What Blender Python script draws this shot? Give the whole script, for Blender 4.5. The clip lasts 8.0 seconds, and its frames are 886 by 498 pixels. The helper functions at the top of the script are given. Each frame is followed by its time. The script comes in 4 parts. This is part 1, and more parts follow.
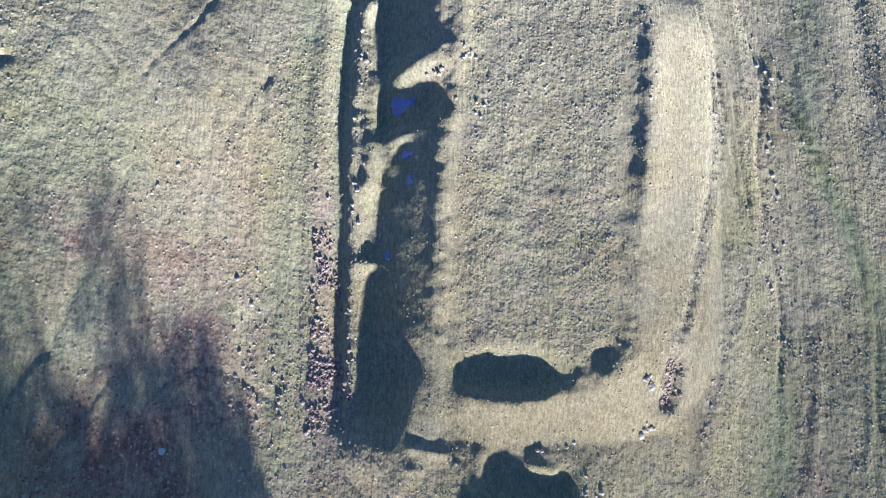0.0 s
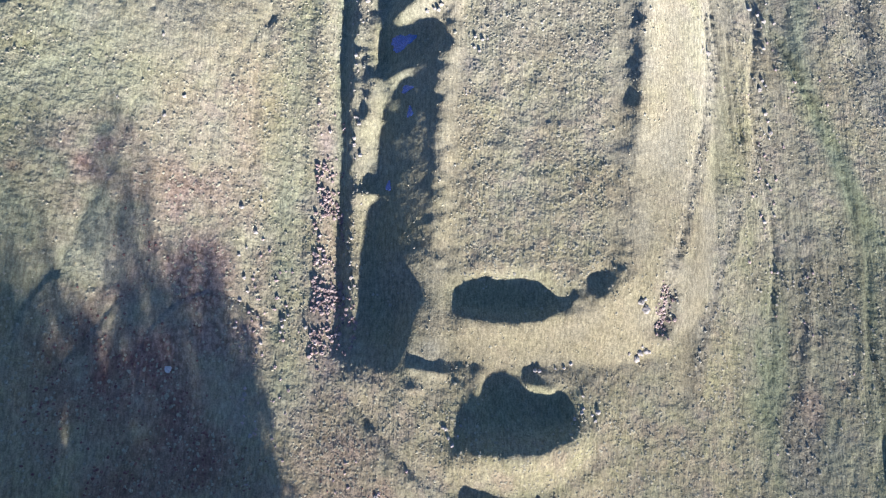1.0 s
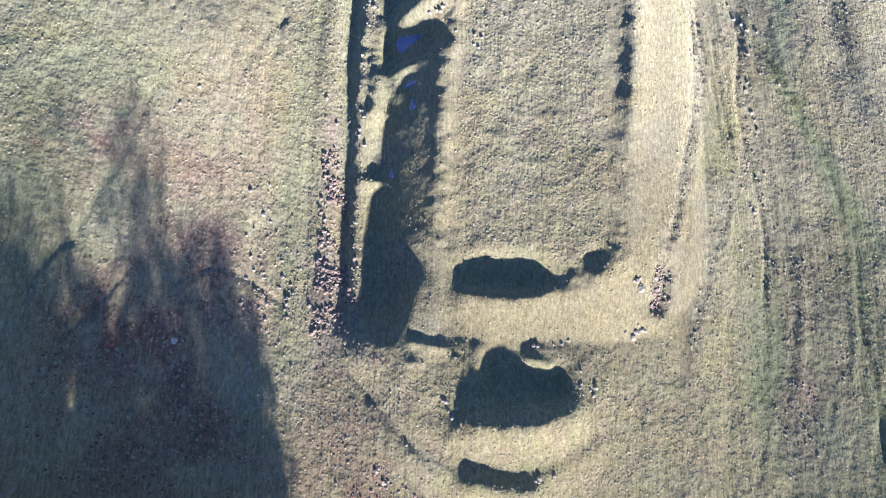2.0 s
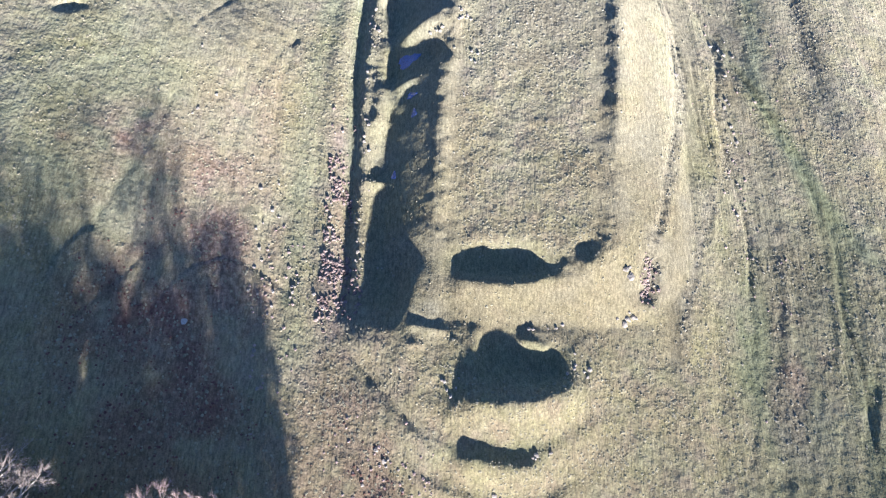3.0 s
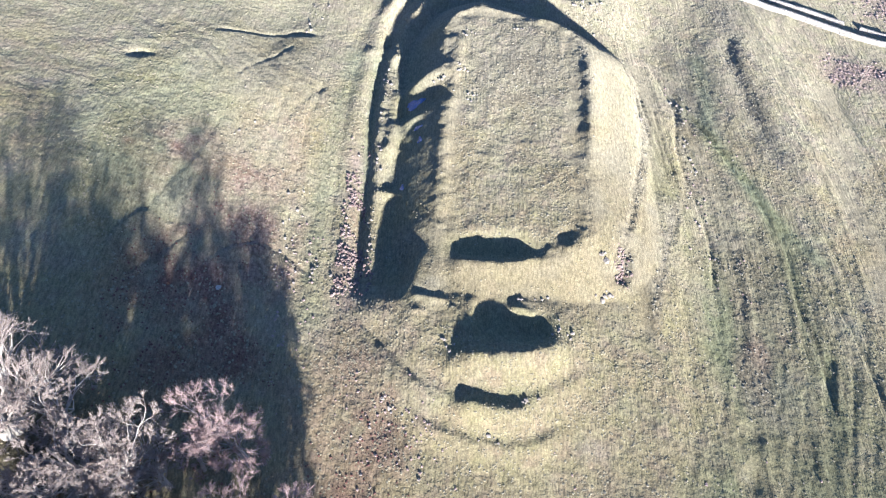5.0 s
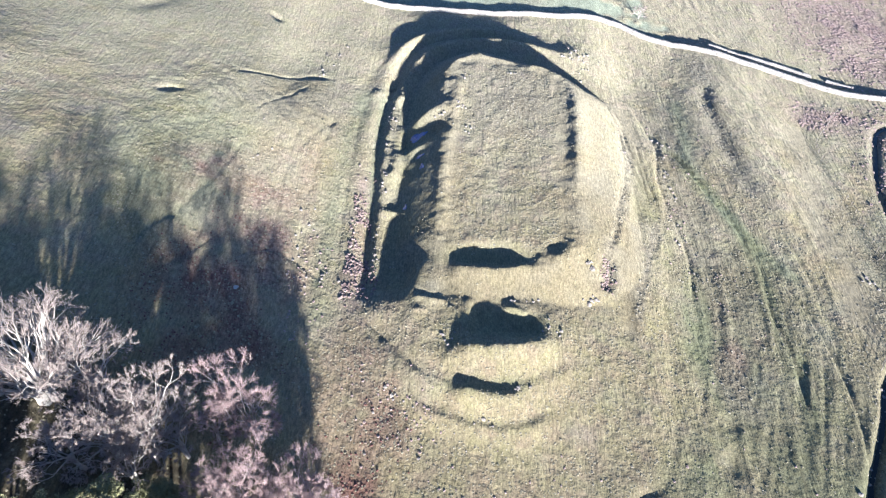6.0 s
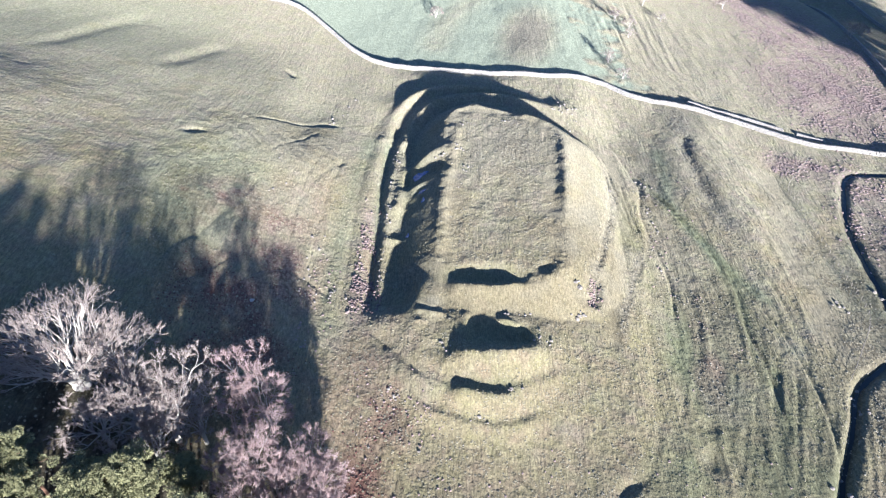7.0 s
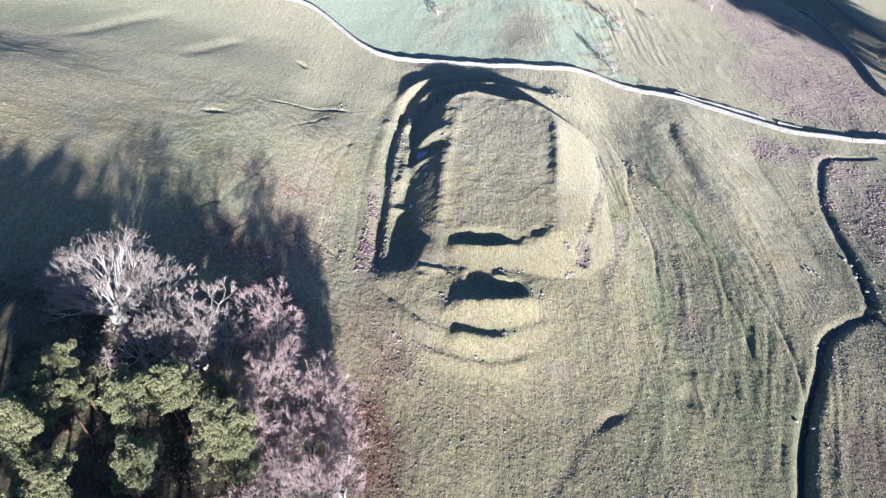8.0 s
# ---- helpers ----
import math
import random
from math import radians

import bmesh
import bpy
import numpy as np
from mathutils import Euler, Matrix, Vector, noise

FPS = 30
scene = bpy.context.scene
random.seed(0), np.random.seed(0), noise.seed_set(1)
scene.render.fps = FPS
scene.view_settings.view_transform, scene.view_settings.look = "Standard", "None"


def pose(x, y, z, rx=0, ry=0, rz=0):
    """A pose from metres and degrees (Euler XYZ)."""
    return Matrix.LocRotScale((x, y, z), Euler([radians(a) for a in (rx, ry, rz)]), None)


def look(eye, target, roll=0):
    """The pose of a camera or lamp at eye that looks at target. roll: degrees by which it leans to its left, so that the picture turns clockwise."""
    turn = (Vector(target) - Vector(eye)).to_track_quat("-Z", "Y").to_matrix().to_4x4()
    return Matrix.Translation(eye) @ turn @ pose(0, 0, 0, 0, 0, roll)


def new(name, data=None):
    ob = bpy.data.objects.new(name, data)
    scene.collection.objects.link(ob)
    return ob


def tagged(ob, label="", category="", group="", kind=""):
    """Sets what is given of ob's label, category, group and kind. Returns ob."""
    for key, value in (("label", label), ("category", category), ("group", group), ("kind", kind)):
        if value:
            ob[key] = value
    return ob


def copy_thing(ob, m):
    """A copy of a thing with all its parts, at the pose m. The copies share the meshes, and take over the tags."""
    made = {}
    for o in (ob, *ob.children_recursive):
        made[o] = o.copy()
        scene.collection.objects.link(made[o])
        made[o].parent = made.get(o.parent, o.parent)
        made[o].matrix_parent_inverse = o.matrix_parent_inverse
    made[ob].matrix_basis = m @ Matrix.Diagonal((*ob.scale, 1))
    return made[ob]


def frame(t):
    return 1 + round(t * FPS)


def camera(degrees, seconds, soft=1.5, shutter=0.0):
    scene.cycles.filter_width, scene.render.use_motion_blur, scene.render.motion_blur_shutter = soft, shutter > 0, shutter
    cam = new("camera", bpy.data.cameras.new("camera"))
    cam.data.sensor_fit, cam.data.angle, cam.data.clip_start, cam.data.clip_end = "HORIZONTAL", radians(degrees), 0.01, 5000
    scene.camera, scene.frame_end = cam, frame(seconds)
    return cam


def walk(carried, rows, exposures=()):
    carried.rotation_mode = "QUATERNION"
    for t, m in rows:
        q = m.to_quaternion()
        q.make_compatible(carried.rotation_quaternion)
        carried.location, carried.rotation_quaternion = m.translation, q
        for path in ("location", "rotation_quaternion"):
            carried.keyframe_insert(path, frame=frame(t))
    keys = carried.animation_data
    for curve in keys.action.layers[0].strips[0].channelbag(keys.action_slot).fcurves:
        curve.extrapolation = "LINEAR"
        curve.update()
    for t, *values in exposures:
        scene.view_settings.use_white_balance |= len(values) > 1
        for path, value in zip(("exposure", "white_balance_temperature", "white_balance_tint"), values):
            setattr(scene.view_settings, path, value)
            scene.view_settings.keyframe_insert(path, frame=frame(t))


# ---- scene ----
cam = camera(64.2, 8.0, soft=1.15)
PATH = [
    (0, (1.093, 1.83, 92.047), (1.072, 2.238, 90.089), -2.8),
    (0.5, (1.258, -3.542, 91.995), (1.234, -3.119, 90.041), -3.1),
    (1, (1.336, -9.392, 92.037), (1.312, -8.965, 90.083), -3.1),
    (2.3, (1.488, -26.062, 92.11), (1.46, -25.378, 90.23), -2.0),
    (2.5, (1.502, -28.887, 92.101), (1.477, -28.161, 90.238), -1.7),
    (3, (1.495, -36.689, 92.144), (1.471, -35.854, 90.327), -1.3),
    (3.5, (1.648, -44.461, 92.004), (1.621, -43.522, 90.238), -1.3),
    (4, (1.747, -52.741, 92.081), (1.719, -51.701, 90.373), -1.1),
    (4.5, (1.892, -60.555, 92.017), (1.862, -59.424, 90.369), -0.9),
    (4.7, (1.945, -63.819, 92.02), (1.915, -62.651, 90.397), -0.9),
    (5.8, (2.306, -82.119, 92.055), (2.273, -80.76, 90.588), -0.5),
    (6, (2.391, -85.351, 92.056), (2.359, -83.959, 90.619), -0.4),
    (6.5, (2.663, -93.118, 91.998), (2.629, -91.653, 90.637), -0.4),
    (7, (2.812, -101.552, 91.91), (2.778, -100.01, 90.636), -0.2),
    (7.5, (3.246, -109.711, 91.704), (3.208, -108.139, 90.468), -0.3),
    (8, (3.612, -118.377, 91.612), (3.57, -116.809, 90.37), -0.3),
]
walk(cam, [(t, look(eye, target, roll)) for t, eye, target, roll in PATH],
     [(0, 2.03, 5600, 14), (1.2, 2.03, 5780, 14), (2.5, 1.98, 5820, 14), (3.5, 1.93, 5800, 14), (4.7, 1.87, 5750, 14), (6.5, 1.66, 5600, 14), (8, 1.42, 5450, 14)])

# -- light: a low winter sun and a clear sky --
SUN_FROM = radians(163.0)   # compass bearing of the sun, clockwise from +y
SUN_UP = radians(9.7)
world = bpy.data.worlds.new("sky")
scene.world = world
world.use_nodes = True
sky = world.node_tree.nodes.new("ShaderNodeTexSky")
sky.sky_type, sky.sun_disc = "NISHITA", False
sky.sun_elevation, sky.sun_rotation = SUN_UP, SUN_FROM
sky.altitude, sky.dust_density, sky.ozone_density = 300, 0.4, 3.0
background = world.node_tree.nodes["Background"]
background.inputs["Strength"].default_value = 0.057
tone = world.node_tree.nodes.new("ShaderNodeMix")   # a clear, deep blue winter sky
tone.data_type, tone.blend_type = "RGBA", "MULTIPLY"
tone.inputs["Factor"].default_value, tone.inputs["B"].default_value = 1.0, (0.93, 0.93, 1.07, 1)
world.node_tree.links.new(sky.outputs["Color"], tone.inputs["A"])
world.node_tree.links.new(tone.outputs["Result"], background.inputs["Color"])
sun = new("sun", bpy.data.lights.new("sun", "SUN"))
sun.data.energy, sun.data.angle, sun.data.color = 4.8, radians(1.4), (1.0, 0.91, 0.78)
sun.matrix_world = look((math.sin(SUN_FROM) * 100, math.cos(SUN_FROM) * 100, math.tan(SUN_UP) * 100), (0, 0, 0))

# -- terrain --
def pchip(xk, yk, x):
    """Smooth curve through knots, without overshoot."""
    xk, yk, x = np.asarray(xk, float), np.asarray(yk, float), np.asarray(x, float)
    h, d = np.diff(xk), np.diff(yk) / np.diff(xk)
    m = np.zeros(len(xk))
    m[0], m[-1] = d[0], d[-1]
    for i in range(1, len(xk) - 1):
        if d[i - 1] * d[i] > 0:
            a, b = 2 * h[i] + h[i - 1], h[i] + 2 * h[i - 1]
            m[i] = (a + b) / (a / d[i - 1] + b / d[i])
    k = np.clip(np.searchsorted(xk, x) - 1, 0, len(h) - 1)
    t = (np.clip(x, xk[0], xk[-1]) - xk[k]) / h[k]
    return ((1 + 2 * t) * (1 - t) ** 2 * yk[k] + t * (1 - t) ** 2 * h[k] * m[k]
            + t * t * (3 - 2 * t) * yk[k + 1] + t * t * (t - 1) * h[k] * m[k + 1])


def curve(points, step=1.0):
    """A smooth line (Catmull-Rom) through a few plan points, cut into short steps."""
    p = [np.array(q, float) for q in points]
    p = [2 * p[0] - p[1]] + p + [2 * p[-1] - p[-2]]
    out = []
    for i in range(1, len(p) - 2):
        n = max(2, int(np.linalg.norm(p[i + 1] - p[i]) / step))
        for t in np.arange(n) / n:
            out.append(0.5 * (2 * p[i] + (p[i + 1] - p[i - 1]) * t + (2 * p[i - 1] - 5 * p[i] + 4 * p[i + 1] - p[i + 2]) * t * t
                              + (3 * p[i] - p[i - 1] - 3 * p[i + 1] + p[i + 2]) * t ** 3))
    out.append(p[-2])
    return np.array(out)


def from_line(X, Y, line):
    """Distance from a line, place along it (0 to 1), and the side (+1 to its left)."""
    best, along, side = np.full(X.shape, 1e9), np.zeros(X.shape), np.ones(X.shape)
    n = len(line) - 1
    for i in range(n):
        a, e = line[i], line[i + 1] - line[i]
        t = np.clip(((X - a[0]) * e[0] + (Y - a[1]) * e[1]) / (e @ e + 1e-9), 0, 1)
        dx, dy = X - a[0] - t * e[0], Y - a[1] - t * e[1]
        d = dx * dx + dy * dy
        near = d < best
        best[near] = d[near]
        along[near] = ((i + t) / n)[near]
        side[near] = np.sign(e[0] * dy - e[1] * dx)[near]
    return np.sqrt(best), along, side


def steps(*runs):
    """Grid lines: runs of (start, end, spacing)."""
    out = []
    for a, b, s in runs:
        out += list(np.linspace(a, b, max(1, round((b - a) / s)), endpoint=False))
    return np.array(out + [runs[-1][1]])


GX = steps((-900, -300, 40), (-300, -150, 8), (-150, -66, 1.5), (-66, 82, 0.36), (82, 150, 1.0), (150, 320, 5), (320, 1100, 45))
GY = steps((-700, -200, 40), (-200, -90, 6), (-90, -62, 1.2), (-62, 108, 0.36), (108, 190, 1.0), (190, 330, 4), (330, 1300, 45))
X, Y = np.meshgrid(GX, GY, indexing="ij")


def window(x0, x1, y0, y1):
    i, j = np.searchsorted(GX, (x0, x1)), np.searchsorted(GY, (y0, y1))
    return slice(i[0], i[1]), slice(j[0], j[1])


# the hillside: cross-sections from the wood (west) to the stream (east), station by station northwards
ACROSS = (-300, -120, -72, -47, -35, -25, -14, 10, 35, 52, 70, 96, 130, 300)
SECTIONS = {
    -150: (40, 30, 18, 6, 0, -4, -8, -12, -13, -14, -14.5, -15, -14, -6),
    -40: (40, 26, 15, 6, -0.5, -4.5, -7.2, -8.8, -10, -12.6, -13.4, -16.0, -17, -12),
    -12: (40, 25, 14, 4.6, -1.2, -4.6, -6.2, -4.9, -8.8, -12.7, -13.6, -17.2, -18, -13),
    12: (40, 24, 13, 4.7, -1.2, -4.6, -6.6, -5.6, -7.6, -12.8, -13.5, -18.3, -19, -15),
    40: (40, 22, 10, 4.2, 0.0, -3.7, -6.3, -6.5, -7.5, -12.2, -13.0, -19.0, -20.5, -18),
    75: (36, 16, 7, 1.0, -4.0, -5.0, -6.2, -6.6, -9.0, -14.0, -13.2, -19.0, -22, -24),
    112: (34, 13, 4, -1.5, -4.0, -5.0, -6.0, -7.4, -8.8, -11.5, -14.4, -18.8, -22.5, -34),
    220: (40, 14, 4, -1.0, -3.0, -5.0, -6.0, -8.5, -10.0, -12.5, -16.0, -21.0, -26.0, -50),
    500: (60, 20, 8, 2.0, 0.0, -2.0, -4.0, -8.0, -12.0, -16.0, -20.0, -26.0, -34.0, -60),
}
rows = np.array([pchip(ACROSS, z, GX) for z in SECTIONS.values()])
Z = np.array([pchip(list(SECTIONS), rows[:, i], GY) for i in range(len(GX))])

# the fort: a raised platform with rounded corners, its scarps falling to the ditches
w = window(-60, 90, -60, 125)
x, y = X[w], Y[w]
mid = 13.4 + 0.045 * (y - 30)
half = 14.2 + 0.022 * (y - 30)
south, north, round_ = 2.0, 70.5 - 0.3 * np.clip(x - 8, 0, 25), 9.0
qx, qy = np.abs(x - mid) - half + round_, np.abs(y - (south + north) / 2) - (north - south) / 2 + round_
s = np.hypot(np.maximum(qx, 0), np.maximum(qy, 0)) + np.minimum(np.maximum(qx, qy), 0) - round_
gx, gy = np.maximum(qx, 0) * np.sign(x - mid), np.maximum(qy, 0) * np.sign(y - 34)
away = np.hypot(gx, gy) + 1e-6
west, east = np.clip(-gx / away, 0, 1) ** 2, np.clip(gx / away, 0, 1) ** 2
top, low = np.clip(gy / away, 0, 1) ** 2, np.clip(-gy / away, 0, 1) ** 2
run = 8.0 * west + 13.5 * east + 8.5 * top + 6.5 * low + 1e-3
run = np.where(away < 1e-3, 8, run / np.maximum(west + east + top + low, 1e-3))
level = -2.9 + 0.044 * y
t = np.clip(s / run, 0, 1)
fall = 1 - (0.8 * t + 0.2 * t * t * (3 - 2 * t))
Z[w] = Z[w] * (1 - fall) + level * fall
FORT = np.full(X.shape, 99.0)   # distance out from the platform's edge
FORT[w] = s


def ridge(points, height, inner, outer=None, taper=0.08, ends=(1, 1), reach=3.2):
    """A bank (or, with a negative height, a ditch) along a line, with its own width on the left and the right side."""
    line = curve(points)
    outer = outer or inner
    r = reach * max(inner, outer)
    w = window(line[:, 0].min() - r, line[:, 0].max() + r, line[:, 1].min() - r, line[:, 1].max() + r)
    d, u, side = from_line(X[w], Y[w], line)
    width = np.where(side > 0, inner, outer)
    fade = np.clip(np.minimum(u / taper if ends[0] else 1, (1 - u) / taper if ends[1] else 1), 0, 1)
    Z[w] += height * np.exp(-(d / width) ** 2) * fade * fade * (3 - 2 * fade)


def mound(cx, cy, rx, ry, height, turn=0.0, power=1.0):
    """A hummock, or with a negative height a hollow."""
    r = 3 * max(rx, ry)
    w = window(cx - r, cx + r, cy - r, cy + r)
    c, n = np.cos(radians(turn)), np.sin(radians(turn))
    a, b = (X[w] - cx) * c + (Y[w] - cy) * n, -(X[w] - cx) * n + (Y[w] - cy) * c
    Z[w] += height * np.exp(-((a / rx) ** 2 + (b / ry) ** 2) ** power)


def level_to(cx, cy, rx, ry, z, turn=0.0, power=3.0):
    """Ground brought to one height over an oval patch."""
    w = window(cx - 2 * rx, cx + 2 * rx, cy - 2 * ry, cy + 2 * ry)
    c, n = np.cos(radians(turn)), np.sin(radians(turn))
    a, b = (X[w] - cx) * c + (Y[w] - cy) * n, -(X[w] - cx) * n + (Y[w] - cy) * c
    k = np.exp(-((a / rx) ** 2 + (b / ry) ** 2) ** power)
    Z[w] = Z[w] * (1 - k) + z * k


# inner rampart: south side, then the rims of the platform
ridge([(0.5, 3.0), (3, 1.6), (7, 1.0), (12, 1.0), (16.5, 2.2)], 0.85, 1.6, 3.0, taper=0.16)
ridge([(19.0, 3.4), (21.4, 4.9), (24.0, 7.2), (25.4, 9.4)], 0.5, 1.4, 2.6, taper=0.25)
ridge([(27.2, 20), (28.3, 33), (29.2, 42), (30.0, 52), (30.3, 59)], 1.0, 1.4, 2.6, taper=0.3)
ridge([(0.5, 12), (0.0, 22), (0.6, 32), (1.4, 42), (2.3, 52), (3, 62)], 0.55, 1.6, 1.3)
mound(6, -12.5, 15.0, 13, 1.7, 0, 2.5)   # the rings stand on a spur of the hill
level_to(-9.4, -6.0, 4.0, 3.8, -5.3, 0, 1.6)
level_to(-3.6, -5.6, 5.4, 5.6, -3.2, 0, 1.4)
level_to(-2.4, 0.6, 3.2, 5.6, -2.95, -6, 2.0)
mound(9.2, 4.9, 7.6, 2.9, -0.9, 0, 2.0)
mound(21.5, 7.2, 1.7, 1.5, -0.4, 20, 1.2)
# low humps and pits of vanished huts on the platform
mound(7.9, 25.6, 2.2, 0.8, 0.13, -8)
mound(15.7, 28.8, 2.6, 0.8, 0.12, 6)
mound(23.3, 26.6, 0.9, 0.9, -0.12)
mound(14.0, 21.5, 2.6, 0.9, 0.1, 5)
# spurs and hollows on the western scarp
mound(-9.2, 36.4, 2.2, 2.9, 0.8, 10)
mound(-6.4, 38.4, 3.0, 1.3, 0.85, 8)
mound(-4.6, 48.4, 4.8, 2.4, 2.2, 24)
mound(-1.6, 43.0, 1.9, 2.1, -1.5)
mound(-10.5, 20.0, 1.6, 1.2, 1.1)
mound(-10.9, 31.0, 1.0, 3.0, 0.7)
# western ditches and banks
ridge([(-11.0, 27), (-10.6, 36), (-10.6, 44), (-10.2, 52), (-9.4, 58)], 0.95, 1.5, taper=0.2)
ridge([(-9.4, 62), (-9.9, 50), (-9.9, 40), (-9.7, 28), (-9.9, 15), (-9.7, 6), (-9, 0)], -0.6, 1.8)
ridge([(-11.0, 60), (-12.2, 54), (-12.9, 46), (-13.3, 38), (-12.9, 29), (-12.7, 21), (-12.8, 13), (-12.6, 6), (-12.0, 0)], 0.75, 1.2, ends=(0, 1))
ridge([(-13.0, 66), (-14.6, 56), (-15.1, 46), (-15.1, 36), (-14.9, 25), (-15.0, 15), (-14.7, 5), (-14.4, -4)], -0.75, 1.2, ends=(0, 1))
ridge([(-16.6, 62), (-17.4, 55), (-18.3, 46), (-18.4, 36), (-18.2, 25), (-17.6, 15), (-17.4, 5), (-16.8, -3)], 0.3, 1.6, ends=(0, 1))
# southern rings
ridge([(4.6, -8.6), (8, -9.0), (12, -10.8), (18.2, -10.6)], -1.6, 3.2, taper=0.16)
ridge([(20.4, -11.2), (18.4, -13.2), (14, -15.5), (8, -16.3), (4, -15.8), (1.0, -14.2)], 1.6, 2.4, taper=0.22)
ridge([(0, -13.5), (-4, -11), (-7.5, -7.5)], 0.2, 2.0, taper=0.3)
ridge([(-5.0, -4.6), (-2, -5.2), (1.6, -6.0)], 0.42, 0.8, taper=0.2)
ridge([(-5.2, -3.4), (-2.6, -4.2), (-0.6, -5.0)], -0.3, 0.7, taper=0.3)
mound(12.8, -7.3, 2.2, 0.8, 0.7, -15)
ridge([(-14, -5.5), (-9.5, -11.5), (-5, -17), (2, -20.6), (8, -21.4), (13, -21), (18, -18.3), (23, -15.3)], -0.28, 1.4)
ridge([(1.6, -22.6), (4, -23.2), (7, -24.1), (11, -24.6), (14, -23.2)], 1.15, 1.7, 2.6, taper=0.2)
ridge([(-6, -18), (1, -22.6), (7, -24.1), (11, -24.6), (14, -23.2), (17.5, -20.8), (21, -18.3), (24, -16)], 0.25, 1.6, 2.4)
ridge([(-6, -24), (1.7, -27.6), (8, -29), (12, -29), (16, -27.8), (20, -24.5)], 0.6, 1.1, 2.0, taper=0.25)
# northern rings, on a rise of the ground
mound(10, 80, 25, 11, 1.8, 0, 2)
ridge([(-11.0, 60), (-9.4, 68), (-6.7, 74.6), (-2.8, 79.6), (5.5, 83.8), (12, 84.6), (20, 84.4), (27, 83.4), (34, 81.5)], 0.8, 2.1, ends=(0, 1), taper=0.2)
ridge([(-10.4, 64), (-9.4, 68), (-6.7, 74.6), (-2.8, 79.6), (5.5, 83.8), (12, 84.6), (20, 84.4), (27, 83.4)], 0.7, 2.1, 2.6, taper=0.3)
ridge([(-16.6, 62), (-15.6, 72), (-12, 80.5), (-7, 87.5), (-1, 92), (6, 93.4), (14, 93), (24, 90.5), (31, 88)], 0.6, 1.9, ends=(0, 1), taper=0.3)
ridge([(-15.6, 72), (-12, 80.5), (-7, 87.5), (-1, 92), (6, 93.4), (14, 93), (24, 90.5)], 0.9, 1.7, 2.2, taper=0.3)
mound(3, 100, 16, 4.5, 0.6, 0, 1.5)
ridge([(1, 68), (7, 69.8), (14, 69), (22, 66.5)], -0.75, 3.0, taper=0.2)
ridge([(-13.0, 66), (-12, 74), (-8, 82), (-2, 87.6), (6, 90), (14, 90), (24, 88)], -0.8, 1.4, ends=(0, 1))
mound(34, 84, 5, 5, 0.8)
# east ditch and sheep tracks
ridge([(41.6, 55), (40.6, 44), (39.6, 34), (37, 25.7), (34.4, 16), (32, 8)], -0.35, 0.8)
ridge([(32.2, 9), (31.2, 4), (30.0, -1.0)], -1.2, 1.4, taper=0.3)
mound(30.4, -1.0, 2.0, 1.4, 0.5, -20)
ridge([(39, 62), (40.6, 52), (41.5, 43), (43.1, 35), (46, 29)], -0.35, 0.32)
ridge([(49.5, 60), (54.6, 46.5), (59.9, 30), (64.1, 18.8), (70, 0), (71, -20), (66, -45)], -0.35, 0.4)
ridge([(45, 75), (50, 52), (48, 36), (50, 16), (48, 0)], -0.3, 0.42)
ridge([(36, 2), (40, -10), (39, -25), (33, -40)], -0.08, 0.5)
BAND_A = [(41.3, 54.3), (42.5, 42.2), (38.2, 26.0), (35.3, 17.2), (31.8, 8.3)]
BAND_B = [(51.2, 55.0), (49.2, 34.8), (46.6, 22.9), (42.4, 14.2), (38.4, 4.1), (35.4, -5.0)]
DIAGONAL = [(52.3, 52.2), (55.9, 43.3), (59.4, 35.3), (61.8, 26.7), (63.0, 18.0), (64.2, 12.1), (62.8, -0.2), (63.6, -7.9), (63.1, -18.9), (62.3, -26.4)]
ridge(BAND_A, -0.05, 0.45)
ridge(BAND_B, -0.08, 0.45)
ridge(DIAGONAL, -0.22, 0.45)
ridge([(41.7, 62.6), (42.6, 46.6), (43.8, 39.5), (44.5, 32.8)], -0.3, 0.3)
ridge([(44.8, 49.4), (45.0, 40.6), (46.1, 29.6)], -0.3, 0.3)
for track in ([(46, 62), (47.5, 42), (45.5, 22), (41, 2), (38, -20)], [(55.5, 66), (57, 42), (56, 15), (52, -10), (48, -42)], [(62, 52), (63.5, 22), (60.5, -8), (55, -46)],
              [(76, 66), (78.5, 32), (76, 2), (71, -14)], [(42, -4), (43, -20), (41, -36), (37, -52)], [(52, 58), (51.5, 40), (53, 20), (49, -2), (44, -30)]):
    ridge(track, 0.11, 0.9, 0.45)
for track in ([(-25.5, 52), (-27, 34), (-27.6, 16), (-26.5, 0)], [(-19.4, 60), (-20, 48), (-20.4, 30), (-20.2, 12), (-19.5, -2)], [(-31, 50), (-33, 30), (-32, 14)]):
    ridge(track, -0.16, 0.5)
# rills on the western slope
ridge([(-33, 61), (-36, 54.7), (-38.2, 51.1), (-40.8, 46.4), (-41.4, 44)], -0.18, 0.32)
ridge([(-24, 49.2), (-27.7, 43.7), (-30.4, 37.5), (-33.3, 23)], -0.13, 0.4)
ridge([(-21.6, 0.1), (-25.7, 3.0), (-30.8, 5.4), (-33.8, 4.6), (-36.7, 2.3), (-39.6, -3.1), (-41.9, -10)], -0.24, 0.32)
ridge([(-52.1, -2.6), (-52.0, 1.3), (-48.8, 7.7)], -0.4, 0.6)
ridge([(-41.5, 5.0), (-43, 1.6), (-45.8, -3.1), (-48.7, -7)], -0.3, 0.35)
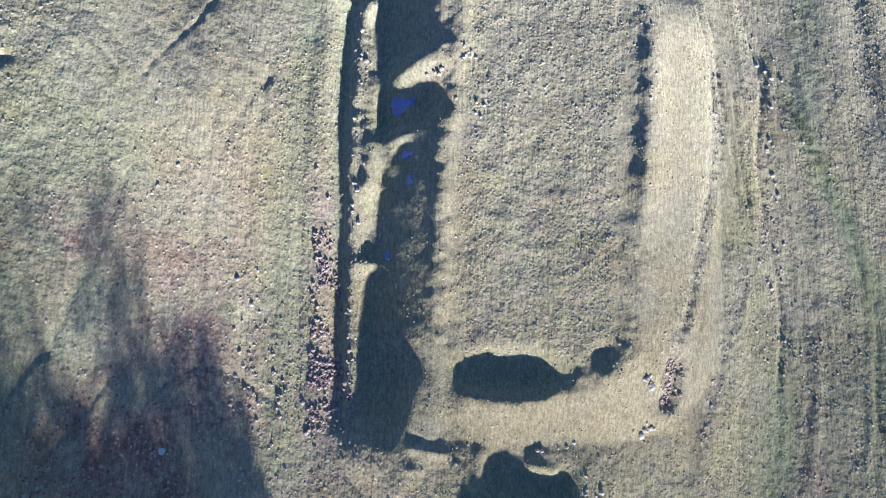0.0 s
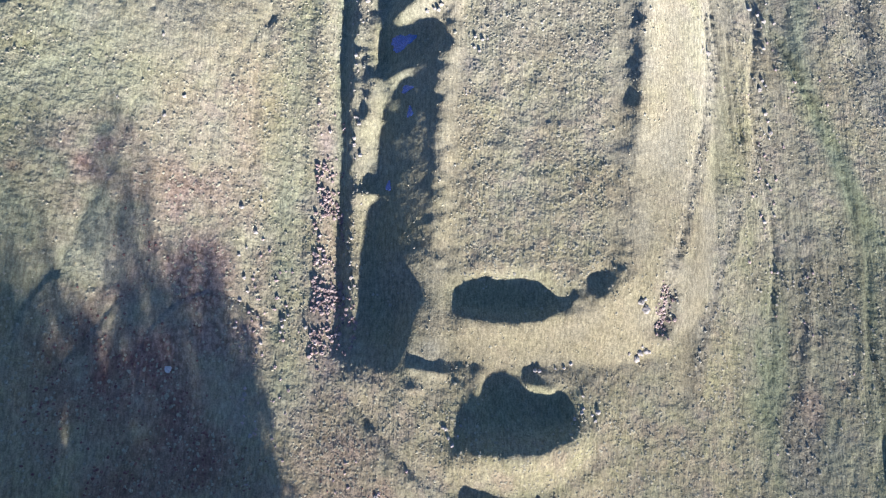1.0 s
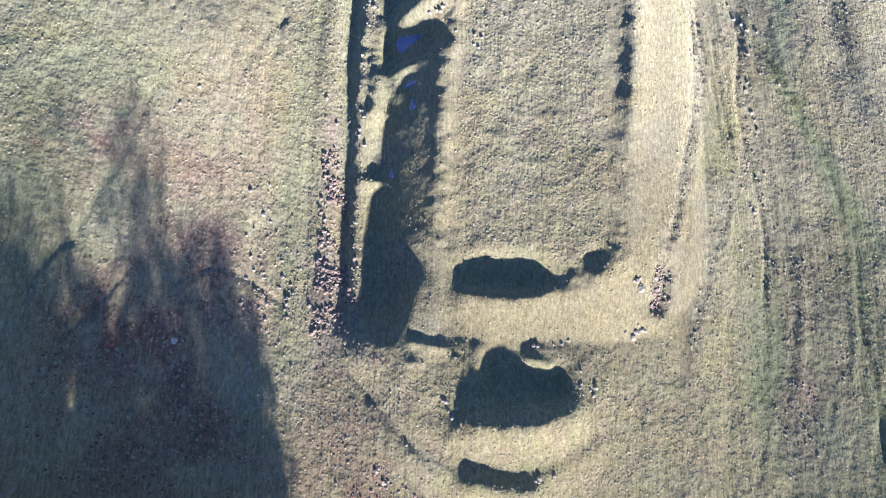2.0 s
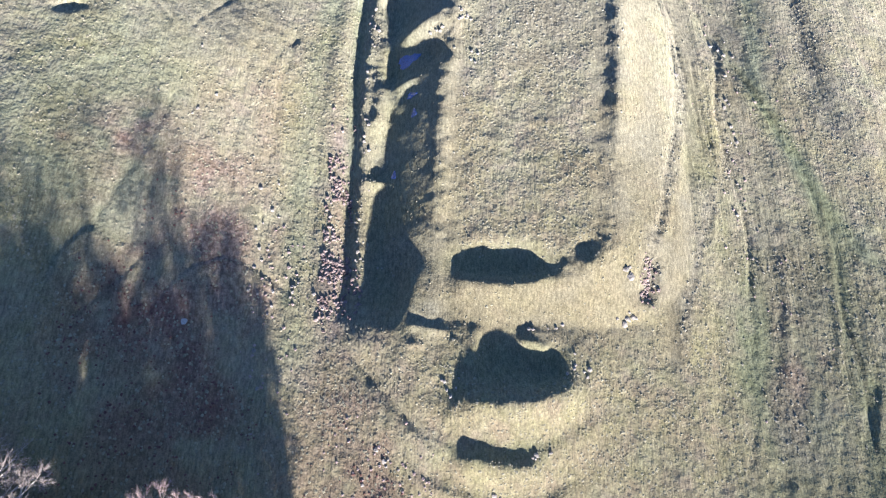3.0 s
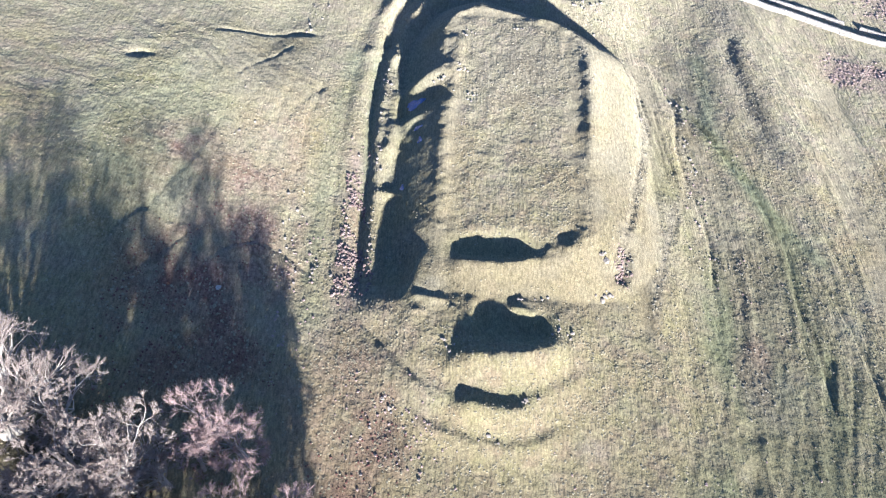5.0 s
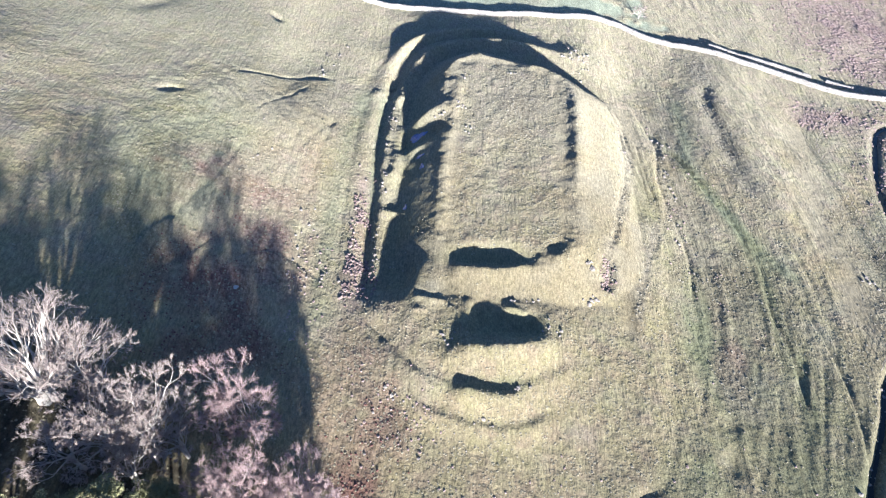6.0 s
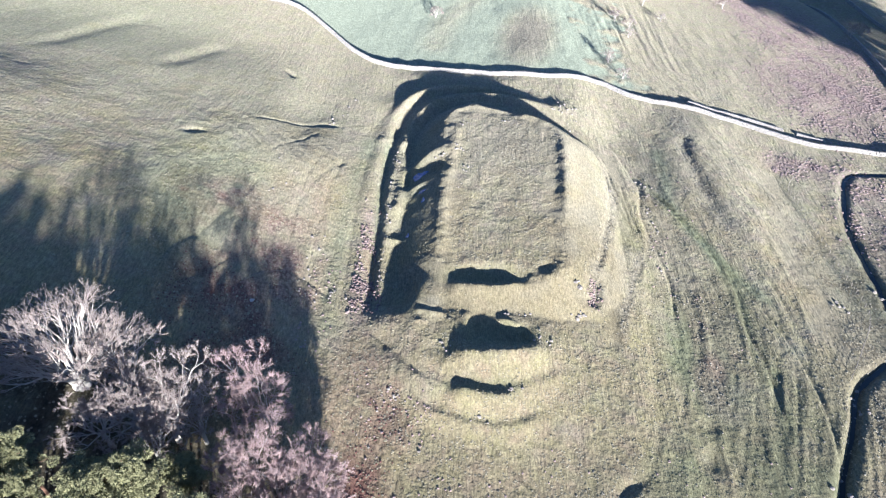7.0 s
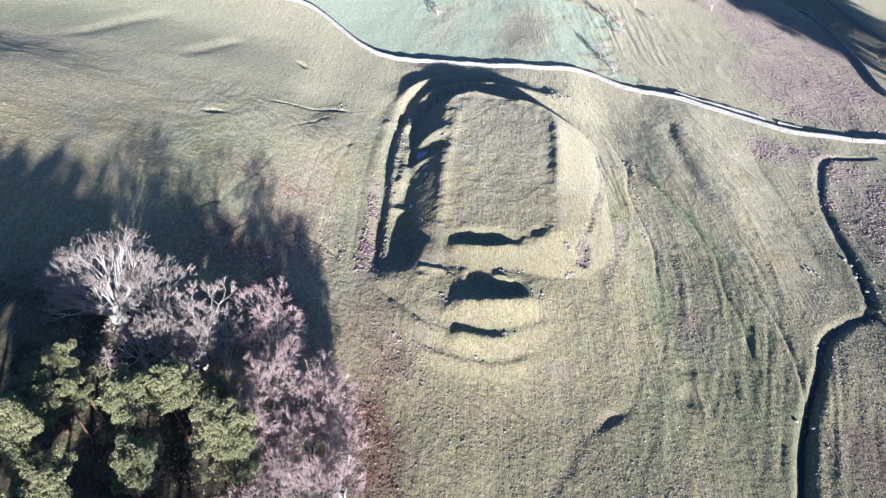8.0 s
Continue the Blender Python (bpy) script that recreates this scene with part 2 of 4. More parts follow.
ridge([(-49, 5), (-47, 12), (-44, 22), (-42, 32)], -0.3, 0.5)
ridge([(-14.5, -6.5), (-6.3, -15.8), (0.9, -22.6), (3.9, -26.8), (8.4, -30.5), (13, -36.5), (17.4, -40.7)], -0.14, 0.32)
mound(-59.6, 45, 2.0, 0.9, -0.8, 15)
mound(-32, 66, 2.2, 0.9, -0.7, 10)
ridge([(-49, 58), (-41, 61), (-33, 66)], -0.25, 0.5)
# scarps far out on the hillside
ridge([(-113, 72), (-108, 83), (-103, 95), (-96, 108), (-90, 113)], -0.6, 1.8, 3.5, taper=0.3)
ridge([(-80, 76), (-77, 81), (-72, 92), (-66, 104)], -0.6, 1.6, 3.0, taper=0.3)
ridge([(-48, 94), (-44, 88)], -0.6, 0.9, taper=0.4)
# hollows on the eastern slope
ridge([(68.8, 84), (67.2, 70), (67.4, 56), (68.5, 42), (71, 34)], -0.9, 1.8, 3.0, taper=0.25)
mound(48.2, -24, 1.5, 1.8, -0.42)
mound(46.2, -31.5, 1.5, 2.4, -0.55)
mound(31.2, -38.2, 2.4, 0.9, -0.5, 35)
ridge([(39, -32), (32.5, -37.5), (28.2, -40.6), (24.8, -43.4), (21.9, -49.4), (19.3, -53.5), (17, -60)], -0.16, 0.9, 1.8, taper=0.2)
# the stream's gully, and a ravine far to the north-east
STREAM = [(132, 72), (120, 71.5), (113.5, 68), (108.5, 57.5), (104, 45), (101.8, 31), (99.8, 15), (96.3, -0.5), (89.3, -5.2), (80.6, -12.8), (75.4, -22), (69.4, -32.4), (64.4, -42.5), (58.5, -58), (50, -80)]
ridge(STREAM, -1.05, 0.95, 0.85, taper=0.04)
ridge(STREAM[8:], -0.7, 1.3, 1.1, taper=0.1)
ridge([(96.3, -0.5), (101, -8), (110, -14), (125, -18)], -1.2, 1.0, taper=0.1, ends=(0, 1))
ridge([(166, 300), (182, 250), (193, 205), (200, 160), (208, 115)], -8, 14, 12, taper=0.1)


def soft_noise(cell, seed, stretch=1.0, bend=0.0):
    """Smooth random relief over the fine part of the sheet, of about unit height."""
    rng = np.random.default_rng(seed)
    gx0, gy0 = -320.0, -220.0
    n, m = int(660 / cell) + 4, int(580 / (cell * stretch)) + 4
    grid = rng.normal(size=(n, m))
    u, v = np.clip((X + bend - gx0) / cell, 0, n - 2.001), np.clip((Y - gy0) / (cell * stretch), 0, m - 2.001)
    i, j = u.astype(int), v.astype(int)
    a, b = u - i, v - j
    a, b = a * a * (3 - 2 * a), b * b * (3 - 2 * b)
    return (grid[i, j] * (1 - a) * (1 - b) + grid[i + 1, j] * a * (1 - b) + grid[i, j + 1] * (1 - a) * b + grid[i + 1, j + 1] * a * b)


near = np.clip(np.minimum(np.minimum(X + 160, 170 - X) / 20, np.minimum(Y + 110, 200 - Y) / 20), 0, 1)
calm = np.clip((FORT + 3) / 3, 0, 1) * np.clip((15 - FORT) / 9, 0, 1)   # grazed scarps are smoother
inside = np.clip(-FORT / 2, 0, 1)
near *= 1 - 0.6 * np.clip((-14 - X) / 14, 0, 1) * np.clip((Y - 58) / 20, 0, 1)   # smooth pasture to the north-west
Z += near * 0.15 * soft_noise(9.0, 1, 2.0) + near * 0.075 * soft_noise(3.4, 2, 2.4) * (1 - 0.6 * calm)
Z += near * (0.036 + 0.02 * inside) * soft_noise(1.4, 3, 1.8) * (1 - 0.6 * calm) + near * 0.022 * soft_noise(0.75, 4) * (1 - 0.5 * calm)
# frayed rims, and rows of small treads worn along the eastern slope
rim = np.exp(-((FORT + 0.6) / 2.4) ** 2) + np.exp(-((np.hypot((X - 10) / 12, (Y + 15.5) / 2.5)) ** 2)) + np.exp(-((FORT - 12) / 3.0) ** 2) * (X < 5)
rim += np.exp(-(np.hypot((X - 10) / 12, (Y + 6) / 2.5)) ** 2) + np.exp(-(np.hypot((X + 8) / 4, (Y - 38) / 12)) ** 2)
Z += rim * (0.085 * soft_noise(1.7, 5) + 0.045 * soft_noise(0.75, 6))
lines = 8.0 * np.log(np.cosh(np.clip((Y - 8) / 20, -6, 6)))
slope_east = np.clip((X - 40) / 14, 0, 1) * np.clip((94 - X) / 8, 0, 1) * near
tread = soft_noise(0.85, 7, 16.0, lines)
bands = np.clip(0.45 + 0.55 * soft_noise(3.4, 8, 9.0, lines) + 0.25 * soft_noise(1.6, 13, 5.0, lines), 0, 1)   # rough strips between smooth ones
bands *= 1 - 0.9 * np.exp(-((X - 44.5 + 0.12 * np.clip(20 - Y, 0, 60)) / 1.9) ** 2) * (Y > -6)
Z += np.clip((X - 31) / 6, 0, 1) * np.clip((48 - X) / 8, 0, 1) * near * 0.045 * soft_noise(1.1, 16, 18.0, lines)
Z += slope_east * (0.10 * tread * (0.35 + 0.65 * bands) + 0.015 * bands * soft_noise(0.8, 9))
slope_west = np.clip((-19 - X) / 4, 0, 1) * near
Z += slope_west * (0.02 * soft_noise(0.8, 10, 1.6) + 0.05 * soft_noise(0.9, 14, 9.0, 0.010 * (Y - 10) ** 2) * np.clip((X + 60) / 15, 0, 1) * np.clip((62 - Y) / 15, 0, 1))
Z += near * np.clip((FORT - 6) / 4, 0, 1) * np.clip((60 - X) / 10, 0, 1) * np.clip((-8 - Y) / 6, 0, 1) * 0.04 * soft_noise(0.9, 15, 7.0)
rough_strip = np.zeros(X.shape)
for path in (BAND_A, BAND_B):
    line = curve(path, 2.0)
    w = window(line[:, 0].min() - 5, line[:, 0].max() + 5, line[:, 1].min() - 5, line[:, 1].max() + 5)
    rough_strip[w] += np.exp(-(from_line(X[w], Y[w], line)[0] / 1.3) ** 2)
Z += rough_strip * (0.05 * soft_noise(0.9, 17) + 0.04 * soft_noise(0.72, 18))
# -- end terrain --


def ground(x, y):
    """Height of the ground at a place."""
    i = min(max(int(np.searchsorted(GX, x)) - 1, 0), len(GX) - 2)
    j = min(max(int(np.searchsorted(GY, y)) - 1, 0), len(GY) - 2)
    a, b = (x - GX[i]) / (GX[i + 1] - GX[i]), (y - GY[j]) / (GY[j + 1] - GY[j])
    return float((Z[i, j] * (1 - b) + Z[i, j + 1] * b) * (1 - a) + (Z[i + 1, j] * (1 - b) + Z[i + 1, j + 1] * b) * a)

# -- materials --
def material(name, rough=0.9, gloss=0.2):
    m = bpy.data.materials.new(name)
    m.use_nodes = True
    p = m.node_tree.nodes["Principled BSDF"]
    p.inputs["Roughness"].default_value = rough
    p.inputs["Specular IOR Level"].default_value = gloss
    p.inputs["Diffuse Roughness"].default_value = 0.6
    return m, m.node_tree.nodes, m.node_tree.links, p


def grain(nodes, links, scale, detail=3.0, stretch=None, rough=0.55):
    """Noise in metres of the place; scale: how many to a metre."""
    n = nodes.new("ShaderNodeTexNoise")
    n.inputs["Scale"].default_value, n.inputs["Detail"].default_value, n.inputs["Roughness"].default_value = scale, detail, rough
    place = nodes.new("ShaderNodeNewGeometry").outputs["Position"]
    if stretch:
        sc = nodes.new("ShaderNodeVectorMath")
        sc.operation = "MULTIPLY"
        sc.inputs[1].default_value = stretch
        links.new(place, sc.inputs[0])
        place = sc.outputs[0]
    links.new(place, n.inputs["Vector"])
    return n.outputs["Fac"]


def ramp(nodes, links, fac, *stops):
    r = nodes.new("ShaderNodeValToRGB")
    while len(r.color_ramp.elements) < len(stops):
        r.color_ramp.elements.new(0.5)
    for e, (at, c) in zip(r.color_ramp.elements, stops):
        e.position, e.color = at, (*c, 1)
    links.new(fac, r.inputs["Fac"])
    return r.outputs["Color"]


def blend(nodes, links, fac, a, b, how="MIX"):
    m = nodes.new("ShaderNodeMix")
    m.data_type, m.blend_type = "RGBA", how
    for value, socket in ((fac, m.inputs["Factor"]), (a, m.inputs["A"]), (b, m.inputs["B"])):
        if isinstance(value, (int, float)):
            socket.default_value = value
        elif isinstance(value, tuple):
            socket.default_value = (*value, 1)
        else:
            links.new(value, socket)
    return m.outputs["Result"]


def times(nodes, links, a, b, how="MULTIPLY"):
    m = nodes.new("ShaderNodeMath")
    m.operation = how
    for value, socket in ((a, m.inputs[0]), (b, m.inputs[1])):
        if isinstance(value, (int, float)):
            socket.default_value = value
        else:
            links.new(value, socket)
    return m.outputs[0]


def relief(nodes, links, p, *layers):
    """Fine relief: layers of (height, metres)."""
    last = None
    for height, metres in layers:
        b = nodes.new("ShaderNodeBump")
        b.inputs["Distance"].default_value, b.inputs["Strength"].default_value = metres, 1.0
        links.new(height, b.inputs["Height"])
        if last:
            links.new(last, b.inputs["Normal"])
        last = b.outputs["Normal"]
    links.new(last, p.inputs["Normal"])


def turf_material():
    m, nodes, links, p = material("hill_turf", 0.95, 0.1)
    p.inputs["Diffuse Roughness"].default_value = 1.0
    cover = nodes.new("ShaderNodeVertexColor")
    cover.layer_name = "cover"
    split = nodes.new("ShaderNodeSeparateColor")
    links.new(cover.outputs["Color"], split.inputs[0])
    kinds_and_haze = nodes.new("ShaderNodeVertexColor")
    kinds_and_haze.layer_name = "cover_more_haze"
    split2 = nodes.new("ShaderNodeSeparateColor")
    links.new(kinds_and_haze.outputs["Color"], split2.inputs[0])
    broad, mid, fine = grain(nodes, links, 0.12, 4), grain(nodes, links, 0.9, 4), grain(nodes, links, 4.5, 3)
    streak = grain(nodes, links, 1.0, 3, (2.0, 0.12, 0.3))
    c = ramp(nodes, links, mid, (0.3, (0.30, 0.275, 0.185)), (0.55, (0.37, 0.342, 0.236)), (0.75, (0.415, 0.384, 0.268)))
    c = blend(nodes, links, times(nodes, links, ramp(nodes, links, broad, (0.42, (0, 0, 0)), (0.68, (1, 1, 1))), 0.4), c, (0.32, 0.325, 0.235))
    c = blend(nodes, links, times(nodes, links, ramp(nodes, links, streak, (0.45, (0, 0, 0)), (0.62, (1, 1, 1))), 0.5), c, (0.27, 0.25, 0.19))
    tint = grain(nodes, links, 0.3, 4)
    c = blend(nodes, links, times(nodes, links, ramp(nodes, links, tint, (0.5, (0, 0, 0)), (0.66, (1, 1, 1))), 0.5), c, (0.345, 0.285, 0.235))
    c = blend(nodes, links, times(nodes, links, ramp(nodes, links, tint, (0.34, (1, 1, 1)), (0.48, (0, 0, 0))), 0.4), c, (0.33, 0.33, 0.19))
    pale = ramp(nodes, links, fine, (0.3, (0.27, 0.248, 0.177)), (0.7, (0.322, 0.296, 0.216)))
    c = blend(nodes, links, cover.outputs["Alpha"], c, pale)
    green = ramp(nodes, links, mid, (0.3, (0.19, 0.215, 0.14)), (0.7, (0.275, 0.30, 0.205)))
    c = blend(nodes, links, split.outputs[0], c, green)
    rush = ramp(nodes, links, grain(nodes, links, 1.6, 4), (0.32, (0.165, 0.155, 0.125)), (0.5, (0.262, 0.246, 0.192)), (0.68, (0.365, 0.34, 0.265)))
    c = blend(nodes, links, split.outputs[2], c, rush)
    bracken = ramp(nodes, links, grain(nodes, links, 1.3, 4), (0.32, (0.17, 0.125, 0.11)), (0.52, (0.31, 0.243, 0.218)), (0.7, (0.41, 0.338, 0.305)))
    c = blend(nodes, links, split.outputs[1], c, bracken)
    rust = ramp(nodes, links, mid, (0.3, (0.15, 0.08, 0.075)), (0.7, (0.30, 0.18, 0.16)))
    c = blend(nodes, links, split2.outputs[0], c, rust)
    field = ramp(nodes, links, mid, (0.3, (0.25, 0.285, 0.215)), (0.7, (0.31, 0.345, 0.265)))
    c = blend(nodes, links, split2.outputs[1], c, field)
    # near-black ground: mud and litter, also the shade painted under the wood
    mud_and_shade = ramp(nodes, links, mid, (0.3, (0.05, 0.05, 0.045)), (0.7, (0.12, 0.11, 0.09)))
    c = blend(nodes, links, split2.outputs[2], c, mud_and_shade)
    c = blend(nodes, links, 0.4, c, ramp(nodes, links, fine, (0.32, (0.5, 0.5, 0.49)), (0.68, (1.45, 1.45, 1.42))), "MULTIPLY")
    c = blend(nodes, links, 0.22, c, ramp(nodes, links, grain(nodes, links, 9.0, 2), (0.32, (0.55, 0.56, 0.55)), (0.68, (1.4, 1.4, 1.38))), "MULTIPLY")
    c = blend(nodes, links, 0.55, c, ramp(nodes, links, grain(nodes, links, 2.1, 3, (1.5, 0.45, 1)), (0.36, (0.62, 0.62, 0.61)), (0.64, (1.36, 1.36, 1.35))), "MULTIPLY")
    # warmer, darker south and cooler north: distance haze put into the grass colour
    c = blend(nodes, links, 1.0, c, blend(nodes, links, kinds_and_haze.outputs["Alpha"], (1.0, 1.0, 1.02), (0.975, 0.925, 0.825)), "MULTIPLY")
    links.new(c, p.inputs["Base Color"])
    # grazed scarps lie smoother than the tussocks
    rough = times(nodes, links, 1.0, times(nodes, links, cover.outputs["Alpha"], 0.6), "SUBTRACT")
    rough = times(nodes, links, rough, times(nodes, links, split2.outputs[1], 0.75), "SUBTRACT")
    relief(nodes, links, p, (times(nodes, links, grain(nodes, links, 1.1, 3), rough), 0.22), (times(nodes, links, grain(nodes, links, 2.6, 3, (1.2, 0.6, 1)), rough), 0.12), (times(nodes, links, grain(nodes, links, 7.0, 2), rough), 0.022),
           (times(nodes, links, streak, times(nodes, links, rough, 0.25, "ADD")), 0.16))
    return m


def plain_material(name, dark, light, scale=3.0, bump=0.05, rough=0.9, gloss=0.2, islands=False, objects=False):
    """A natural surface that varies between two colours, by grain and from piece to piece."""
    m, nodes, links, p = material(name, rough, gloss)
    c = ramp(nodes, links, grain(nodes, links, scale, 4), (0.3, dark), (0.7, light))
    if islands or objects:
        pick = nodes.new("ShaderNodeNewGeometry").outputs["Random Per Island"] if islands else nodes.new("ShaderNodeObjectInfo").outputs["Random"]
        c = blend(nodes, links, 1.0, c, ramp(nodes, links, pick, (0.0, (0.8, 0.8, 0.8)), (1.0, (1.18, 1.17, 1.15))), "MULTIPLY")
    links.new(c, p.inputs["Base Color"])
    if bump:
        relief(nodes, links, p, (grain(nodes, links, scale * 2.5, 3), bump))
    return m


TURF = turf_material()
TUSSOCK = plain_material("tussock_grass", (0.29, 0.27, 0.192), (0.425, 0.392, 0.285), 6, 0.03, 0.95, 0.1, islands=True)
CLUMP = plain_material("dead_bracken", (0.30, 0.225, 0.21), (0.46, 0.375, 0.355), 5, 0.04, 0.95, 0.1, islands=True)
RUST = plain_material("rust_bracken", (0.15, 0.075, 0.065), (0.26, 0.15, 0.13), 5, 0.04, 0.95, 0.1, islands=True)
BANKS = plain_material("bank_bracken", (0.16, 0.11, 0.105), (0.42, 0.345, 0.32), 1.4, 0.04, 0.95, 0.1, islands=True)
RUSHES = plain_material("rush_tufts", (0.25, 0.24, 0.195), (0.40, 0.375, 0.30), 6, 0.03, 0.95, 0.1, islands=True)
STONE = plain_material("weathered_stone", (0.27, 0.245, 0.22), (0.45, 0.415, 0.375), 2.5, 0.06, 0.85, 0.3, objects=True)
WALLING = plain_material("walling_stone", (0.28, 0.27, 0.255), (0.47, 0.455, 0.43), 2.5, 0.04, 0.85, 0.3, islands=True)
OAK_BARK = plain_material("pale_bark", (0.44, 0.41, 0.37), (0.68, 0.65, 0.60), 2.0, 0.05, 0.9)
OAK_TWIG = plain_material("pale_twigs", (0.36, 0.30, 0.27), (0.52, 0.455, 0.42), 1.2, 0)
BIRCH_BARK = plain_material("birch_bark", (0.30, 0.26, 0.24), (0.55, 0.51, 0.48), 3.0, 0.03, 0.8)
BIRCH_TWIG = plain_material("birch_twigs", (0.39, 0.285, 0.275), (0.55, 0.435, 0.42), 0.8, 0)
PINE_BARK = plain_material("pine_bark", (0.12, 0.07, 0.05), (0.28, 0.17, 0.12), 3.0, 0.04)
NEEDLES = plain_material("pine_needles", (0.17, 0.18, 0.09), (0.37, 0.365, 0.205), 2.2, 0, 0.8, 0.2)
WOOD = plain_material("grey_fence_wood", (0.20, 0.18, 0.155), (0.36, 0.335, 0.30), 8, 0.01)
WATER, _n, _l, _p = material("dark_water", 0.06, 0.5)
_p.inputs["Base Color"].default_value = (0.02, 0.025, 0.02, 1)
relief(_n, _l, _p, (grain(_n, _l, 5, 2), 0.01))

ICE = plain_material("pale_ice", (0.40, 0.40, 0.39), (0.60, 0.60, 0.58), 4.0, 0.01, 0.6, 0.4)


# the blue that the ice reflects from the sky is put into its base colour
SKY_SHEEN_ICE = plain_material("sky_sheen_ice", (0.02, 0.035, 0.07), (0.17, 0.27, 0.72), 9.0, 0.03, 0.3, 0.5)


# -- building helpers --
def mesh_of(name, verts, faces, mat, smooth=False):
    me = bpy.data.meshes.new(name)
    me.from_pydata([tuple(v) for v in verts], [], [tuple(f) for f in faces])
    me.materials.append(mat)
    if smooth:
        me.polygons.foreach_set("use_smooth", [True] * len(me.polygons))
    me.update()
    return me


def array_mesh(name, verts, faces, mat, smooth=False):
    """A mesh from numpy arrays; all faces have the same number of corners."""
    me = bpy.data.meshes.new(name)
    verts, faces = np.asarray(verts, np.float32), np.asarray(faces, np.int32)
    me.vertices.add(len(verts))
    me.vertices.foreach_set("co", verts.ravel())
    me.loops.add(faces.size)
    me.loops.foreach_set("vertex_index", faces.ravel())
    me.polygons.add(len(faces))
    me.polygons.foreach_set("loop_start", np.arange(len(faces)) * faces.shape[1])
    me.polygons.foreach_set("use_smooth", np.full(len(faces), smooth))
    me.update(calc_edges=True)
    me.materials.append(mat)
    return me


def part(name, me, parent, label=""):
    ob = new(name, me)
    ob.parent = parent
    return tagged(ob, label) if label else ob


# -- the ground: one sheet to the horizon --
WALL = [(-170, 150), (-110, 141), (-76, 140.5), (-55, 142.5), (-41, 128.8), (-29, 113.3), (-17.3, 106.2), (8.6, 105.2), (30, 106), (47, 107), (58, 100.4), (74, 96.8), (92, 92.5), (108, 86), (136, 82), (175, 80)]
wall_line = curve(WALL, 1.0)
beyond = np.clip((Y - np.interp(X, wall_line[:, 0], wall_line[:, 1])) / 1.5, 0, 1)


def patch(cx, cy, rx, ry, turn=0.0, edge=2.0):
    c, n = math.cos(radians(turn)), math.sin(radians(turn))
    a, b = (X - cx) * c + (Y - cy) * n, -(X - cx) * n + (Y - cy) * c
    return np.exp(-((a / rx) ** 2 + (b / ry) ** 2) ** edge)


def strip(points, width, window_pad=8):
    line = curve(points, 2.0)
    out = np.zeros(X.shape)
    w = window(line[:, 0].min() - window_pad, line[:, 0].max() + window_pad, line[:, 1].min() - window_pad, line[:, 1].max() + window_pad)
    d, u, _ = from_line(X[w], Y[w], line)
    out[w] = np.exp(-(d / width) ** 2)
    return out


blot, fleck = soft_noise(6.0, 11), soft_noise(2.2, 12)
ragged = np.clip(0.5 + 0.45 * blot + 0.35 * fleck, 0, 1)
green = 0.55 * strip([(-19.5, 62), (-20.5, 50), (-22, 33), (-22.5, 17), (-22.8, 4), (-22, -8)], 2.3)
green += 0.6 * patch(-52, 26, 14, 22) + 0.8 * patch(60, -22, 17, 42) * (0.35 + 0.65 * ragged) + 0.4 * patch(-110, 105, 45, 30) + 0.15 * patch(-60, 70, 40, 22)
green += 0.4 * patch(44, 20, 5, 40, 8) * ragged
bracken = 0.95 * patch(132, 118, 24, 34, 25) * (0.6 + 0.4 * ragged) + 0.95 * patch(143, 185, 24, 60, 12) * (0.4 + 0.6 * ragged) + 0.85 * patch(117, 36, 13, 38) * (0.35 + 0.65 * ragged) + 0.6 * patch(100, 72, 10, 7) * ragged
green += 0.75 * strip([(59.2, 70), (58.4, 56), (56.7, 43.5), (60.9, 29), (65.7, 17), (70, 10)], 2.0) + 0.95 * patch(50, -10, 6.5, 13, 12) * (0.45 + 0.55 * ragged) + 0.8 * patch(38, -40, 6, 16, -20) * (0.5 + 0.5 * ragged) + 0.7 * patch(-50, 10, 8, 12) * (0.4 + 0.6 * ragged) + 0.5 * patch(98, 8, 9, 22, 20)
green += 0.5 * strip(STREAM, 2.6)
green += 0.45 * strip([(-7, 60), (-7.5, 48), (-7, 36), (-7, 22), (-7.5, 8), (-8, 0)], 4.2) + 0.7 * strip([(-15, 60), (-15, 36), (-14.9, 15)], 1.2) + 0.5 * patch(11, -10.5, 10, 4.2) + 0.5 * patch(9, 5, 9, 3.4) + 0.6 * strip([(2, -22), (8, -22.5), (13, -21.5)], 1.3)
bracken += 0.22 * patch(-38, 14, 10, 15) * (0.4 + 0.6 * ragged) + 0.25 * patch(-50, 14, 8, 14) * ragged
rush_west = 0.35 * patch(-40, 14, 13, 18) * (0.3 + 0.7 * ragged)
bracken += 0.8 * patch(55, -8, 4, 9, 10) * ragged + 0.7 * patch(78, -42, 9, 9) * (0.4 + 0.6 * ragged) + 0.5 * patch(-24.5, 0, 3, 13) * ragged
bracken += 0.55 * patch(-13, -22, 9, 20) * (0.4 + 0.6 * ragged) + 0.55 * patch(-37, 4, 12, 16) * ragged + 0.6 * patch(-46, 24, 6, 5) * ragged + 0.45 * patch(-32, 22, 7, 16) * ragged + 0.5 * strip([(-17, 30), (-16.5, 15), (-16.4, 2), (-15.5, -5)], 1.5) + 0.35 * patch(104, 70, 14, 6, -10)
rust = patch(-10.0, -50, 5.0, 15, 6) * (0.6 + 0.4 * ragged) + 0.2 * patch(-40, 10, 3, 7) * ragged + 0.45 * patch(-42, -6, 10, 9) * ragged + 0.3 * patch(-11, -32, 7, 14) * ragged
